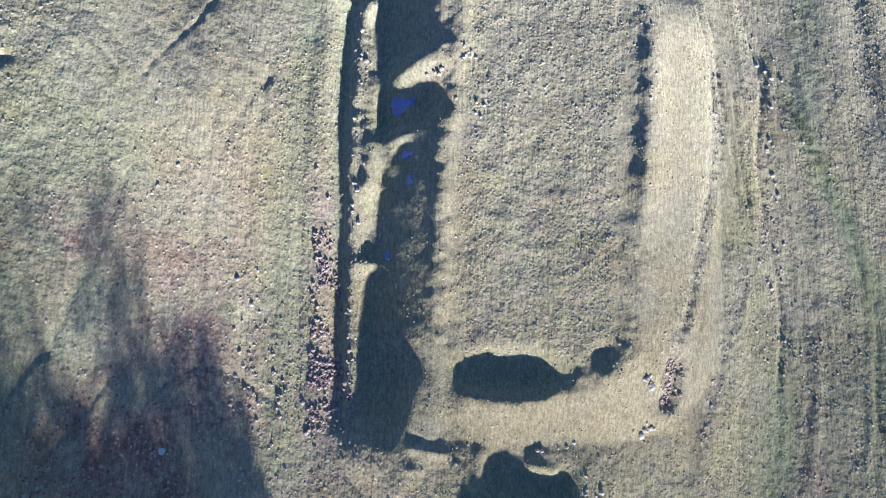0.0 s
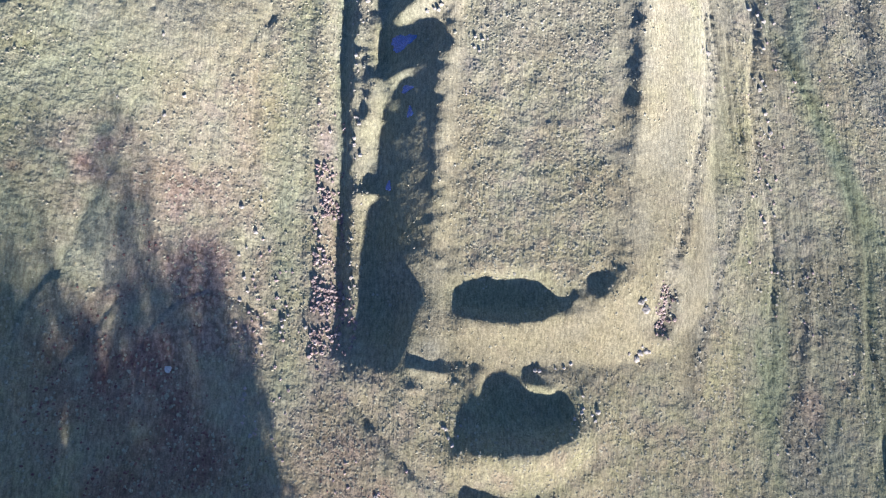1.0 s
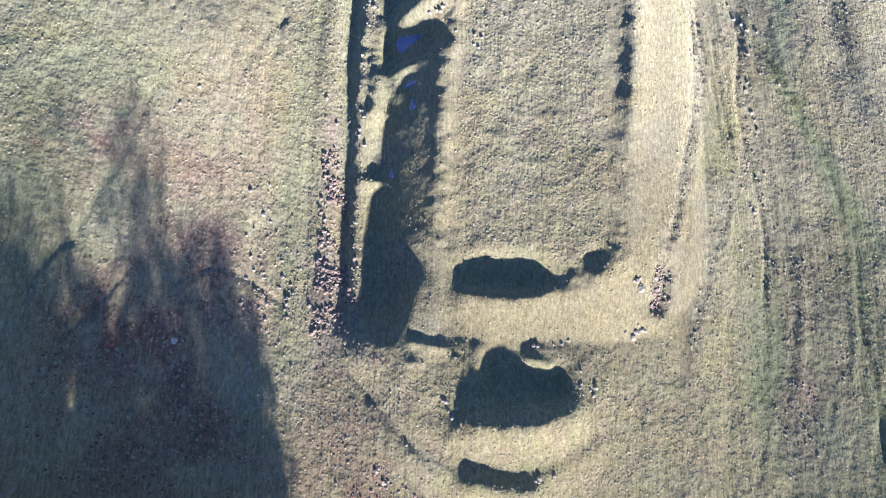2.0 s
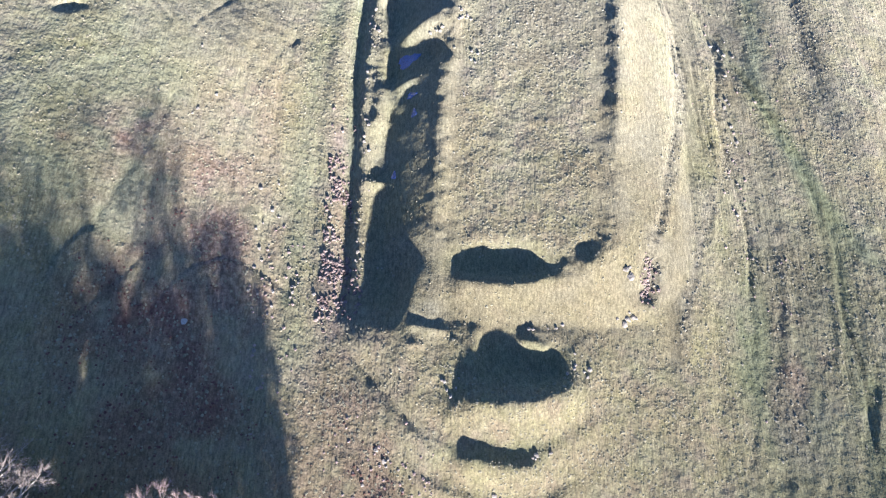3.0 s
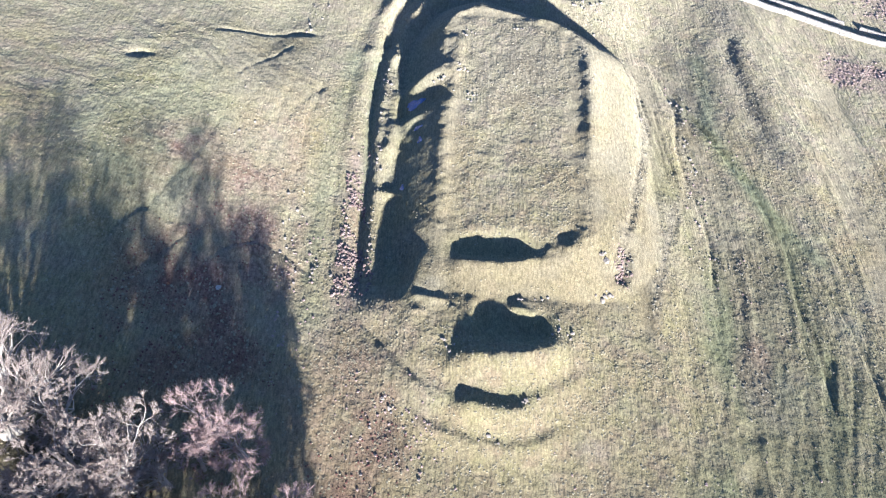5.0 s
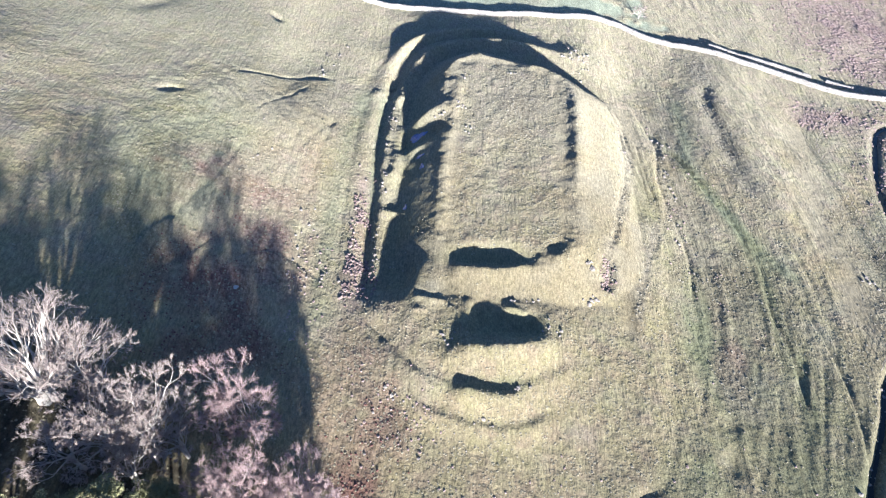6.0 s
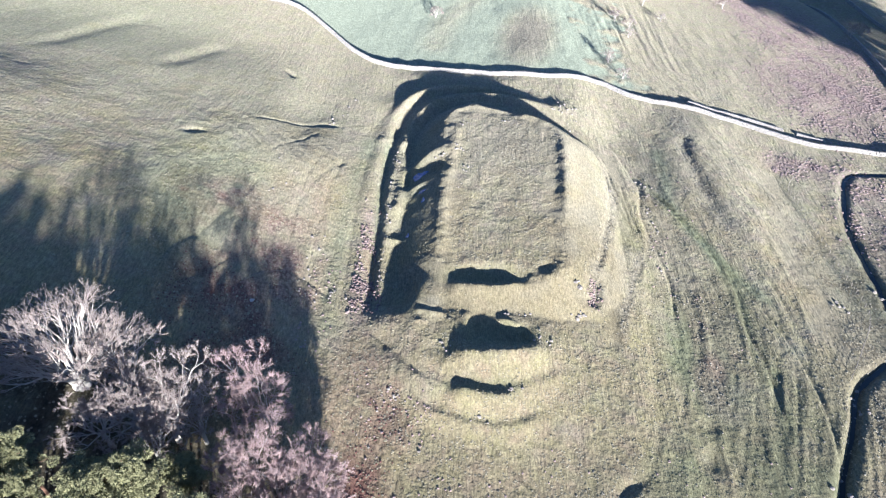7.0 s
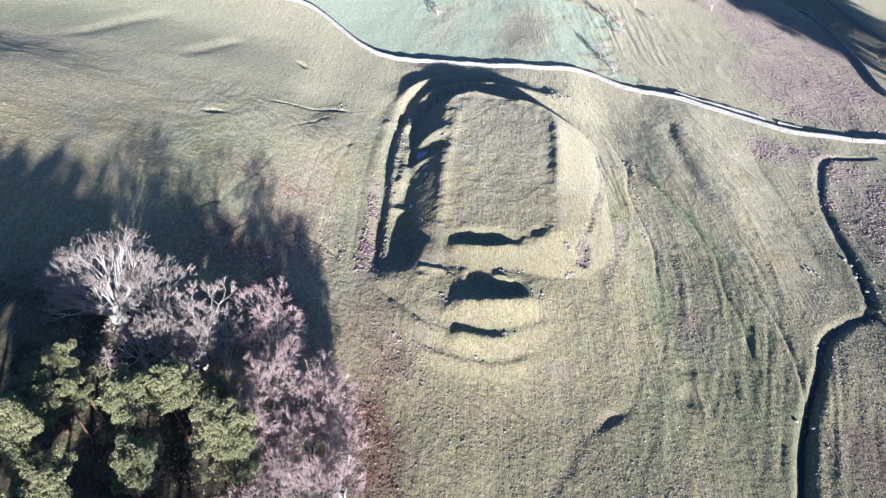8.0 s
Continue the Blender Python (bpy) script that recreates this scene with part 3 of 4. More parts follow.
for px, py, rx, ry in ((-41.6, 12.6, 2.2, 4), (-43, -6, 3.5, 4), (-54.6, 20, 1.2, 0.8), (-51, 23.4, 1.4, 0.7), (-47, 21.6, 1.1, 0.6), (-30.5, -17, 2, 4), (-40.6, -17, 3, 5), (-36, -12, 2, 4), (-98, 2, 6, 4), (-86, 36, 5, 1.5)):
    rust += 0.45 * patch(px, py, rx, ry, -10, 1.0) * (0.3 + 0.7 * ragged)
rust += 0.3 * patch(-36, -22, 12, 15) * ragged
bracken += 0.55 * patch(-34, -8, 11, 18) * (0.3 + 0.7 * ragged)
rush = 0.6 * patch(15, 48, 12, 16) * (0.4 + 0.6 * ragged) + 0.15 * patch(13, 20, 12, 14) * ragged + 0.8 * strip([(70, 92), (67.4, 70), (68, 48), (72, 32)], 3.5) * (0.4 + 0.6 * ragged)
rush += rush_west + 0.7 * patch(56, 4, 6, 26, 6) * ragged + 0.6 * patch(88, 20, 8, 40) * ragged + 0.9 * patch(28, 140, 9, 26, -10) + 0.25 * patch(85, 135, 25, 40) * ragged + 0.6 * patch(30, -48, 12, 14) * ragged + 0.5 * patch(108, 0, 14, 60) * ragged
rush += 0.5 * strip([(29.2, 58), (28.6, 45), (27.6, 30)], 1.6) + 0.7 * strip([(-11, 56), (-12.6, 40), (-12.6, 20), (-12, 2)], 1.0) * ragged + 0.6 * patch(-6.5, 7, 3.5, 5) + 0.6 * patch(31, 3, 2.5, 6)
rush += (0.5 * strip(BAND_A, 1.2) + 0.6 * strip(BAND_B, 1.1)) * (0.35 + 0.65 * ragged) + 0.95 * patch(52.1, -15.8, 3.4, 7.5, 6) * (0.45 + 0.55 * ragged)
green += 0.4 * strip(DIAGONAL, 1.6)
worn = np.clip(0.35 + 0.6 * tread, 0, 1) * slope_east * bands
rush += 0.5 * worn * np.clip(0.4 + 0.6 * ragged, 0, 1) + 0.4 * np.clip((-FORT - 4) / 2, 0, 1) * np.clip((Y - 34) / 15, 0.05, 1) * (0.3 + 0.7 * ragged) + 0.8 * strip([(31.3, 4), (33.8, 14.6), (38.8, 31), (41.5, 42), (41, 52)], 1.2) * (0.4 + 0.6 * ragged) + 0.8 * strip([(44.5, 21.4), (39.7, 8), (36, -5)], 0.9) + 0.8 * strip([(49.5, 30), (48.8, 18), (45.7, 6), (44, -4)], 1.2) * ragged + 0.9 * patch(50.5, -16, 3, 8) * (0.4 + 0.6 * ragged) + 0.7 * patch(25.5, -30.5, 4, 4) * ragged + 0.95 * patch(102, -22, 30, 36) * (0.55 + 0.45 * ragged)
pale = calm * np.clip(0.95 - 0.3 * ragged, 0, 1) * (1 - 0.6 * np.clip(1 - (FORT - 1) / 2, 0, 1) * inside)
pale += 0.8 * strip([(90, 62), (86, 45), (84, 28), (83, 12), (80, 2)], 3.0) + 0.6 * patch(-36, 52, 12, 16) + 0.7 * strip([(73, -20), (68, -30), (62, -42)], 1.6, 4) + 0.85 * strip([(44, 62), (44.5, 50), (43.5, 40), (41.5, 28), (38.5, 16), (36, 4), (34, -8)], 1.9) + 0.5 * strip([(50, 60), (53, 40), (54, 20), (50, 0)], 1.6) + 0.25 * patch(-70, 85, 70, 45)
field = beyond * np.clip((60 - X + 7 * blot + 4 * fleck) / 9, 0, 1) * np.clip((X + 140) / 60, 0, 1) * (1 - patch(28, 140, 10, 27, -10)) * (1 - 0.5 * strip([(-5, 125), (0, 150), (12, 180)], 5))
# the patch at (31.2, 4) paints a bush together with its shade
# wood floor: leaf litter, coloured darker still for the shade under the trees
mud_and_shade = 0.95 * patch(-64, -62, 38, 36, 0, 3.0) * (0.6 + 0.4 * ragged) + 0.8 * patch(-30, -62, 12, 22) * (0.5 + 0.5 * ragged) + 0.8 * strip(STREAM, 0.9) + 0.55 * patch(31.2, 4, 1.6, 3.5) * (0.3 + 0.7 * ragged) + 0.6 * patch(92, -48, 18, 17, 20) * (0.35 + 0.65 * ragged) + 0.45 * patch(112, -6, 20, 46) * (0.3 + 0.7 * ragged) + 0.5 * strip([(-48, -40), (-35, -42), (-25, -48)], 9, 25) * ragged
for track in ([(39.5, 65), (43, 48.5), (42.4, 38), (38.5, 24), (34.4, 4)], [(47.6, 68), (51.3, 58), (52.6, 51), (57, 42), (60, 33)], [(43.6, 51), (44.5, 40.7), (46.2, 30.7)], [(63.5, 20.5), (63.1, 1.2), (63.8, -11.5), (62, -30)], [(57, -26), (57.5, -34), (54, -46)], [(8.4, -30.5), (13, -36.5), (17.4, -40.7)]):
    mud_and_shade += 0.4 * strip(track, 0.32) * (0.4 + 0.6 * ragged)
rough_ground = 1 - np.clip(field, 0, 1)
pale = pale + 0.75 * slope_east * np.clip(0.75 - 1.2 * bands, 0, 1) + 0.8 * np.exp(-((FORT + 2.6) / 1.7) ** 2)
pale = pale * (1 - 0.7 * np.clip(worn, 0, 1))
cover = np.stack([np.clip(green * (1 - beyond * 0.7), 0, 1), np.clip(bracken, 0, 1), np.clip(rush * rough_ground, 0, 1), np.clip(pale * (1 - np.clip(rush, 0, 1)), 0, 1)], -1)
# the last channel grades from south to north, for the painted haze
cover_more_haze = np.stack([np.clip(rust, 0, 1), np.clip(field, 0, 1), np.clip(mud_and_shade, 0, 1), np.clip(0.6 - (Y - 15) / 80 + 0.3 * blot + 0.15 * fleck, 0, 1)], -1)

nx, ny = X.shape
corner = (np.arange(nx - 1)[:, None] * ny + np.arange(ny - 1)[None, :]).ravel()
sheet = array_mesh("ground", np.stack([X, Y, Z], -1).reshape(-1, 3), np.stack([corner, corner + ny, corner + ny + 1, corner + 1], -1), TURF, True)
for layer, data in (("cover", cover), ("cover_more_haze", cover_more_haze)):
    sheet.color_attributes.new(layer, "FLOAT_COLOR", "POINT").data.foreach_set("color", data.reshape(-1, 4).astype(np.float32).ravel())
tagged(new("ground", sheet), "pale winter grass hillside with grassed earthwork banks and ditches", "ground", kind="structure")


def ribbon(points, width, drop, step=1.5):
    """A strip that follows a line, level across, at the bottom of its gully."""
    line = curve(points, step)
    e = np.gradient(line, axis=0)
    e /= np.linalg.norm(e, axis=1)[:, None]
    side = np.stack([-e[:, 1], e[:, 0]], -1)
    z = np.array([ground(*p) for p in line])
    z = np.convolve(np.pad(z, 4, mode="edge"), np.ones(9) / 9, "valid") + drop
    v = np.concatenate([np.c_[line + side * width / 2, z], np.c_[line - side * width / 2, z]])
    n = len(line)
    return v, [(i, i + n, i + n + 1, i + 1) for i in range(n - 1)]


tagged(new("water", mesh_of("stream", *ribbon(STREAM, 1.3, 0.25), WATER, True)), "narrow dark stream at the bottom of its gully", "stream", kind="structure")


# -- drystone walls --
def stones_along(line, height, base, top, seed, length=0.55, course=0.24):
    """Courses of rough blocks on both faces of a wall with a coping on top, as arrays."""
    rng = np.random.default_rng(seed)
    step = np.linalg.norm(np.diff(line, axis=0), axis=1)
    at = np.r_[0, np.cumsum(step)]
    rows = max(1, int(round(height / course)))
    boxes = []
    for row in range(rows + 1):
        cope = row == rows
        half = 0.5 * (base + (top - base) * row / rows)
        s = rng.uniform(0, 0.4)
        while s < at[-1]:
            l = length * rng.uniform(0.55, 1.45) * (0.7 if cope else 1)
            p = np.array([np.interp(s, at, line[:, 0]), np.interp(s, at, line[:, 1])])
            q = np.array([np.interp(s + 0.3, at, line[:, 0]), np.interp(s + 0.3, at, line[:, 1])])
            d = (q - p) / (np.linalg.norm(q - p) + 1e-6)
            if not np.any(d):
                break
            z = ground(*p) + row * course
            for sgn in ((0,) if cope else (-1, 1)):
                c = p + np.array([-d[1], d[0]]) * sgn * (half - 0.13 + rng.uniform(-0.03, 0.03))
                boxes.append((c[0], c[1], z + course / 2 - 0.1, d[0], d[1], l * 0.49, (half + 0.04 if cope else 0.15) * rng.uniform(0.85, 1.1), course * rng.uniform(0.42, 0.6)))
            s += l
    b = np.array(boxes)
    n = len(b)
    sg = np.array([(-1, -1, -1), (1, -1, -1), (1, 1, -1), (-1, 1, -1), (-1, -1, 1), (1, -1, 1), (1, 1, 1), (-1, 1, 1)], float)
    off = sg[None] * (1 + rng.uniform(-0.16, 0.1, (n, 8, 3)))
    lx, ly, lz = off[..., 0] * b[:, None, 5], off[..., 1] * b[:, None, 6], off[..., 2] * b[:, None, 7]
    v = np.stack([b[:, None, 0] + lx * b[:, None, 3] - ly * b[:, None, 4], b[:, None, 1] + lx * b[:, None, 4] + ly * b[:, None, 3], b[:, None, 2] + lz], -1)
    f = np.array([(0, 3, 2, 1), (4, 5, 6, 7), (0, 1, 5, 4), (1, 2, 6, 5), (2, 3, 7, 6), (3, 0, 4, 7)])
    return v.reshape(-1, 3), (f[None] + np.arange(n)[:, None, None] * 8).reshape(-1, 4)


def drystone_wall(name, points, height, seed, label, base=0.62, top=0.4):
    me = array_mesh(name, *stones_along(curve(points, 0.8), height, base, top, seed), WALLING)
    return tagged(new(name, me), label, "drystone wall", kind="structure")


drystone_wall("wall_north", WALL, 1.2, 21, "long pale grey drystone wall with coping stones across the hillside")
drystone_wall("wall_lane", [(75.5, 101.5), (84, 99.6), (93, 97.2), (104, 92.6)], 0.8, 22, "low broken drystone wall beside the longer wall")
drystone_wall("wall_lane_end", [(108, 91.4), (115, 88.8)], 0.7, 23, "short ruined end of a low drystone wall")
drystone_wall("wall_ravine", [(160, 118), (161, 132), (167, 165), (172, 210), (176, 262)], 1.1, 24, "low drystone wall above a shaded ravine")
drystone_wall("wall_far", [(196, 290), (199, 255), (202, 225), (210, 190), (222, 165)], 1.2, 25, "distant drystone wall along a green field")


# -- loose stones --
def boulder(seed):
    bm = bmesh.new()
    bmesh.ops.create_icosphere(bm, subdivisions=2, radius=0.5)
    rng = random.Random(seed)
    for v in bm.verts:
        n = noise.noise(v.co * 2.3 + Vector((seed * 7.1, 0, 0)))
        v.co *= 1 + 0.5 * n
        v.co.z *= 0.72
        if v.co.z < -0.22:
            v.co.z = -0.22
    bmesh.ops.rotate(bm, verts=bm.verts, cent=(0, 0, 0), matrix=Euler((rng.uniform(-0.2, 0.2), rng.uniform(-0.2, 0.2), 0)).to_matrix())
    me = bpy.data.meshes.new("boulder")
    bm.to_mesh(me)
    bm.free()
    me.materials.append(STONE)
    return me


BOULDERS = [boulder(k) for k in range(7)]
rng = random.Random(5)


def stone_group(cx, cy, count, sx, sy, size, group, label):
    for _ in range(count):
        x, y = cx + rng.gauss(0, sx), cy + rng.gauss(0, sy)
        s = size * rng.uniform(0.45, 1.15)
        ob = new("boulder", rng.choice(BOULDERS))
        ob.matrix_world = Matrix.LocRotScale((x, y, ground(x, y) + 0.13 * s), Euler((0, 0, rng.uniform(0, 6.28))), (s * rng.uniform(0.8, 1.25), s, s * rng.uniform(0.75, 1.1)))
        tagged(ob, label, "boulder", group)


for cx, cy, count, sx, sy, size, where in (
    (28.6, 3.9, 4, 0.6, 0.6, 1.0, "in the east ditch"), (27.2, -2.4, 7, 1.0, 0.7, 0.75, "below the east bank"),
    (12.8, -5.3, 3, 0.6, 0.3, 0.6, "on the south bank"), (16.1, -4.8, 3, 0.8, 0.3, 0.5, "on the south bank"),
    (1.7, -12.6, 6, 0.9, 0.9, 0.6, "at the end of the ditch"), (19.4, -10.4, 7, 1.0, 0.6, 0.6, "at the end of the ditch"),
    (13.2, -22.4, 4, 0.8, 0.3, 0.7, "on the outer ring"), (7.8, -27.8, 4, 1.6, 0.4, 0.6, "on the outer ring"),
    (3.5, 49.0, 7, 1.0, 0.8, 0.6, "on the platform"), (5.6, 41.2, 5, 0.8, 0.8, 0.6, "on the platform"), (4.0, 33.5, 3, 0.6, 0.8, 0.5, "on the platform"),
    (17, 63, 5, 1.6, 0.4, 0.6, "on the platform"), (4.5, 60.5, 6, 1.2, 0.9, 0.6, "on the platform"), (33.5, 83.5, 16, 2.4, 2.6, 0.8, "by the north bank"),
    (-12.3, 50.5, 9, 0.5, 3.5, 0.7, "on the west bank"), (-12.6, 28, 8, 0.5, 4.0, 0.6, "on the west bank"), (-12.8, 12, 10, 0.5, 5.0, 0.45, "on the west bank"), (-12.9, 40, 8, 0.6, 5.0, 0.45, "on the west bank"), (-1.2, 46.8, 4, 0.8, 0.3, 0.6, "on the scarp"),
    (50.4, 36, 9, 0.6, 5.0, 0.7, "on the east slope"), (52, 52, 7, 1.2, 1.6, 0.7, "on the east slope"), (40.3, 43.6, 2, 0.4, 0.4, 0.8, "beside the sheep track"), (50, 20, 7, 0.8, 8.0, 0.6, "on the east slope"),
    (88, 12, 5, 1.2, 1.5, 0.9, "by the stream"), (99.5, 8, 14, 2.0, 9.0, 1.0, "along the stream bank"), (78, -17, 10, 1.6, 4.0, 0.8, "along the stream bank"), (68.5, -36, 8, 1.4, 4.0, 0.8, "along the stream bank"),
    (-29, 74, 14, 2.2, 4.0, 0.6, "on the west slope"), (-24, -2, 16, 2.0, 5.0, 0.55, "beside the wood"), (-38, 28, 6, 4.0, 6.0, 0.55, "on the west slope"),
    (36, 78, 8, 2.0, 3.0, 0.6, "by the north bank"), (-7.5, -23, 6, 1.8, 0.8, 0.6, "below the rings"), (-2, -30, 8, 6.0, 3.0, 0.5, "below the rings"), (-27, 9, 8, 1.6, 6.0, 0.6, "on the west slope"),
):
    stone_group(cx, cy, count, sx, sy, size, "boulders " + where, "weathered pale grey boulder lying " + where)


# -- tufts: domes of grass, rush and dead bracken --
def tufts(name, mat, spots, height, radius, seed, label, category):
    r = np.random.default_rng(seed)
    spots = np.asarray(spots)
    n, k = len(spots), 5
    z = np.array([ground(*p) for p in spots])
    size = r.uniform(0.6, 1.45, n)
    a = np.arange(k) / k * 2 * np.pi
    rad = radius * size[:, None] * r.uniform(0.75, 1.25, (n, k))
    low = np.stack([spots[:, None, 0] + np.cos(a) * rad, spots[:, None, 1] + np.sin(a) * rad, np.repeat(z[:, None] - 0.06, k, 1)], -1)
    rad2 = rad * r.uniform(0.5, 0.85, (n, k))
    high = np.stack([spots[:, None, 0] + np.cos(a + 0.3) * rad2, spots[:, None, 1] + np.sin(a + 0.3) * rad2, z[:, None] + height * size[:, None] * r.uniform(0.55, 1.0, (n, k))], -1)
    tip = np.stack([spots[:, 0], spots[:, 1], z + height * size * r.uniform(0.7, 1.15, n)], -1)[:, None]
    v = np.concatenate([low, high, tip], 1).reshape(-1, 3)
    i = np.arange(k)
    j = (i + 1) % k
    f = np.concatenate([np.stack([i, j, k + j], -1), np.stack([i, k + j, k + i], -1), np.stack([k + i, k + j, np.full(k, 2 * k)], -1)])
    f = (f[None] + np.arange(n)[:, None, None] * (2 * k + 1)).reshape(-1, 3)
    return tagged(new(name, array_mesh(name, v, f, mat)), label, category, kind="stuff")


def scatter(count, x0, x1, y0, y1, seed, chance):
    """Random spots where chance(array of the sheet) allows them."""
    r = np.random.default_rng(seed)
    p = np.stack([r.uniform(x0, x1, count), r.uniform(y0, y1, count)], -1)
    i, j = np.clip(np.searchsorted(GX, p[:, 0]), 0, len(GX) - 1), np.clip(np.searchsorted(GY, p[:, 1]), 0, len(GY) - 1)
    return p[r.uniform(0, 1, count) < chance[i, j]]


open_turf = np.clip(0.25 + 0.5 * ragged + 0.3 * inside - 0.95 * np.clip(pale, 0, 1) - np.clip(field, 0, 1) - green * 0.5, 0, 1)
tufts("grass_tussocks", TUSSOCK, scatter(70000, -62, 95, -60, 104, 31, open_turf * 0.7), 0.04, 0.2, 32, "small tussocks of bleached winter grass over the hillside", "grass")
tufts("rush_tufts", RUSHES, scatter(26000, -30, 125, -60, 170, 33, np.clip(rush, 0, 1) * 0.8), 0.09, 0.2, 34, "dark rush tufts in the damp hollows", "rushes")
pink = np.clip(bracken, 0, 1)
tufts("dead_bracken", CLUMP, scatter(52000, 92, 185, -50, 250, 35, pink * 0.8 * np.clip(0.2 + 0.9 * ragged, 0, 1)), 0.14, 0.34, 36, "pinkish brown beds of dead bracken on the far slope", "bracken")
bank_clumps = np.concatenate([scatter(400, 28, 34, -2, 8, 47, 0.8 * patch(31.0, 3.4, 1.3, 3.4)), scatter(500, -16, -11.5, -5, 9, 48, 0.7 * patch(-13.6, 1.0, 1.8, 5.0) * (0.3 + 0.7 * ragged)), scatter(2700, -18.4, -14.2, -5, 34, 37, np.clip(0.15 + 0.6 * fleck, 0.03, 0.8) * np.clip((44 - Y) / 45, 0.1, 0.85))])
tufts("bank_bracken", BANKS, bank_clumps, 0.2, 0.25, 38, "pinkish brown bracken clumps along the outer bank", "bracken")
knots = scatter(60000, -34, 62, -60, 60, 45, np.clip(0.06 * patch(-24, -2, 4, 16) + 0.08 * patch(-7, -25, 9, 6, -35) + 0.02 * patch(-3, -42, 12, 14) + 0.01 * patch(26, -42, 20, 14) + 0.012 * slope_east * ragged + 0.015 * patch(50, 30, 3, 26), 0, 1))
tufts("grass_clods", CLUMP, knots, 0.12, 0.22, 46, "pale brown clods and dead stalks dotted over the turf", "grass")
tufts("rust_bracken", RUST, scatter(16000, -50, 2, -62, 16, 39, np.clip(rust, 0, 1) * 0.75), 0.09, 0.16, 40, "rust red bracken beside the wood", "bracken")

mixed = np.clip(0.02 + 0.14 * worn + 0.10 * np.clip(rush, 0, 1) + 0.5 * patch(-24.5, 0, 3.2, 14) * ragged + 0.02 * slope_west * ragged - 0.2 * calm - np.clip(field, 0, 1) - 0.1 * inside, 0, 1)
tufts("tall_grass_tufts", TUSSOCK, scatter(36000, -75, 96, -60, 104, 41, mixed), 0.09, 0.16, 42, "taller tufts of bleached grass scattered over the slopes", "grass")

slopes = np.clip((FORT + 8) / 3, 0, 1) * np.clip((30 - FORT) / 4, 0, 1) * np.clip(1.2 - 0.9 * np.clip((X - 32) / 6, 0, 1), 0, 1)
tufts("ditch_grass", TUSSOCK, scatter(46000, -24, 42, -36, 104, 43, slopes * (0.1 + 0.3 * ragged) * (1 - 0.95 * np.clip(pale + 0.8 * green, 0, 1))), 0.07, 0.11, 44, "short tufts of bleached grass on the banks and in the ditches", "grass")


# -- trees --
def tube(points, radii, sides):
    """A tapered limb through points."""
    pts, n = np.asarray(points, float), len(points)
    d = np.gradient(pts, axis=0)
    d /= np.linalg.norm(d, axis=1)[:, None] + 1e-9
    ref = np.where(np.abs(d[:, 2:3]) > 0.9, np.array([[1.0, 0, 0]]), np.array([[0, 0, 1.0]]))
    u = np.cross(d, ref)
    u /= np.linalg.norm(u, axis=1)[:, None] + 1e-9
    w = np.cross(d, u)
    a = np.arange(sides) / sides * 2 * np.pi
    r = np.asarray(radii)[:, None, None]
    v = (pts[:, None] + r * (np.cos(a)[None, :, None] * u[:, None] + np.sin(a)[None, :, None] * w[:, None])).reshape(-1, 3)
    i = np.arange(sides)
    j = (i + 1) % sides
    ring = np.stack([i, j, sides + j, sides + i], -1)
    f = (ring[None] + (np.arange(n - 1) * sides)[:, None, None]).reshape(-1, 4)
    return v, f


class Limbs:
    def __init__(self):
        self.v, self.f, self.n = [], [], 0

    def add(self, points, radii, sides):
        v, f = tube(points, radii, sides)
        self.v.append(v)
        self.f.append(f + self.n)
        self.n += len(v)

    def mesh(self, name, mat):
        return array_mesh(name, np.concatenate(self.v), np.concatenate(self.f), mat, True)


def unit(v):
    return v / (np.linalg.norm(v) + 1e-9)


def limb(r, start, way, length, bend, lift, steps=5):
    """A crooked line that sets off in a direction and slowly lifts."""
    pts, d = [np.array(start, float)], unit(np.array(way, float))
    for _ in range(steps):
        d = unit(d + r.normal(0, bend, 3) + np.array([0, 0, lift]))
        pts.append(pts[-1] + d * length / steps)
    return np.array(pts)


def twig_bundle(r, starts, ways, lengths, size, lift):
    """Many short twigs at once: three-sided, bent once."""
    n = len(starts)
    d1 = ways / np.linalg.norm(ways, axis=1)[:, None]
    d2 = d1 + r.normal(0, 0.25, (n, 3)) + np.array([0, 0, lift])
    d2 /= np.linalg.norm(d2, axis=1)[:, None]
    p1 = starts + d1 * lengths[:, None] * 0.5
    p2 = p1 + d2 * lengths[:, None] * 0.5
    u = np.cross(d1, r.normal(size=(n, 3)))
    u /= np.linalg.norm(u, axis=1)[:, None] + 1e-9
    w = np.cross(d1, u)
    rings = []
    for p, k in ((starts, 1.0), (p1, 0.8), (p2, 0.45)):
        rings.append(np.stack([p + size * k * (math.cos(a) * u + math.sin(a) * w) for a in (0, 2.094, 4.189)], 1))
    v = np.concatenate(rings, 1).reshape(-1, 3)
    i = np.arange(3)
    j = (i + 1) % 3
    f = np.concatenate([np.stack([i + o, j + o, j + o + 3, i + o + 3], -1) for o in (0, 3)])
    return v, (f[None] + np.arange(n)[:, None, None] * 9).reshape(-1, 4)


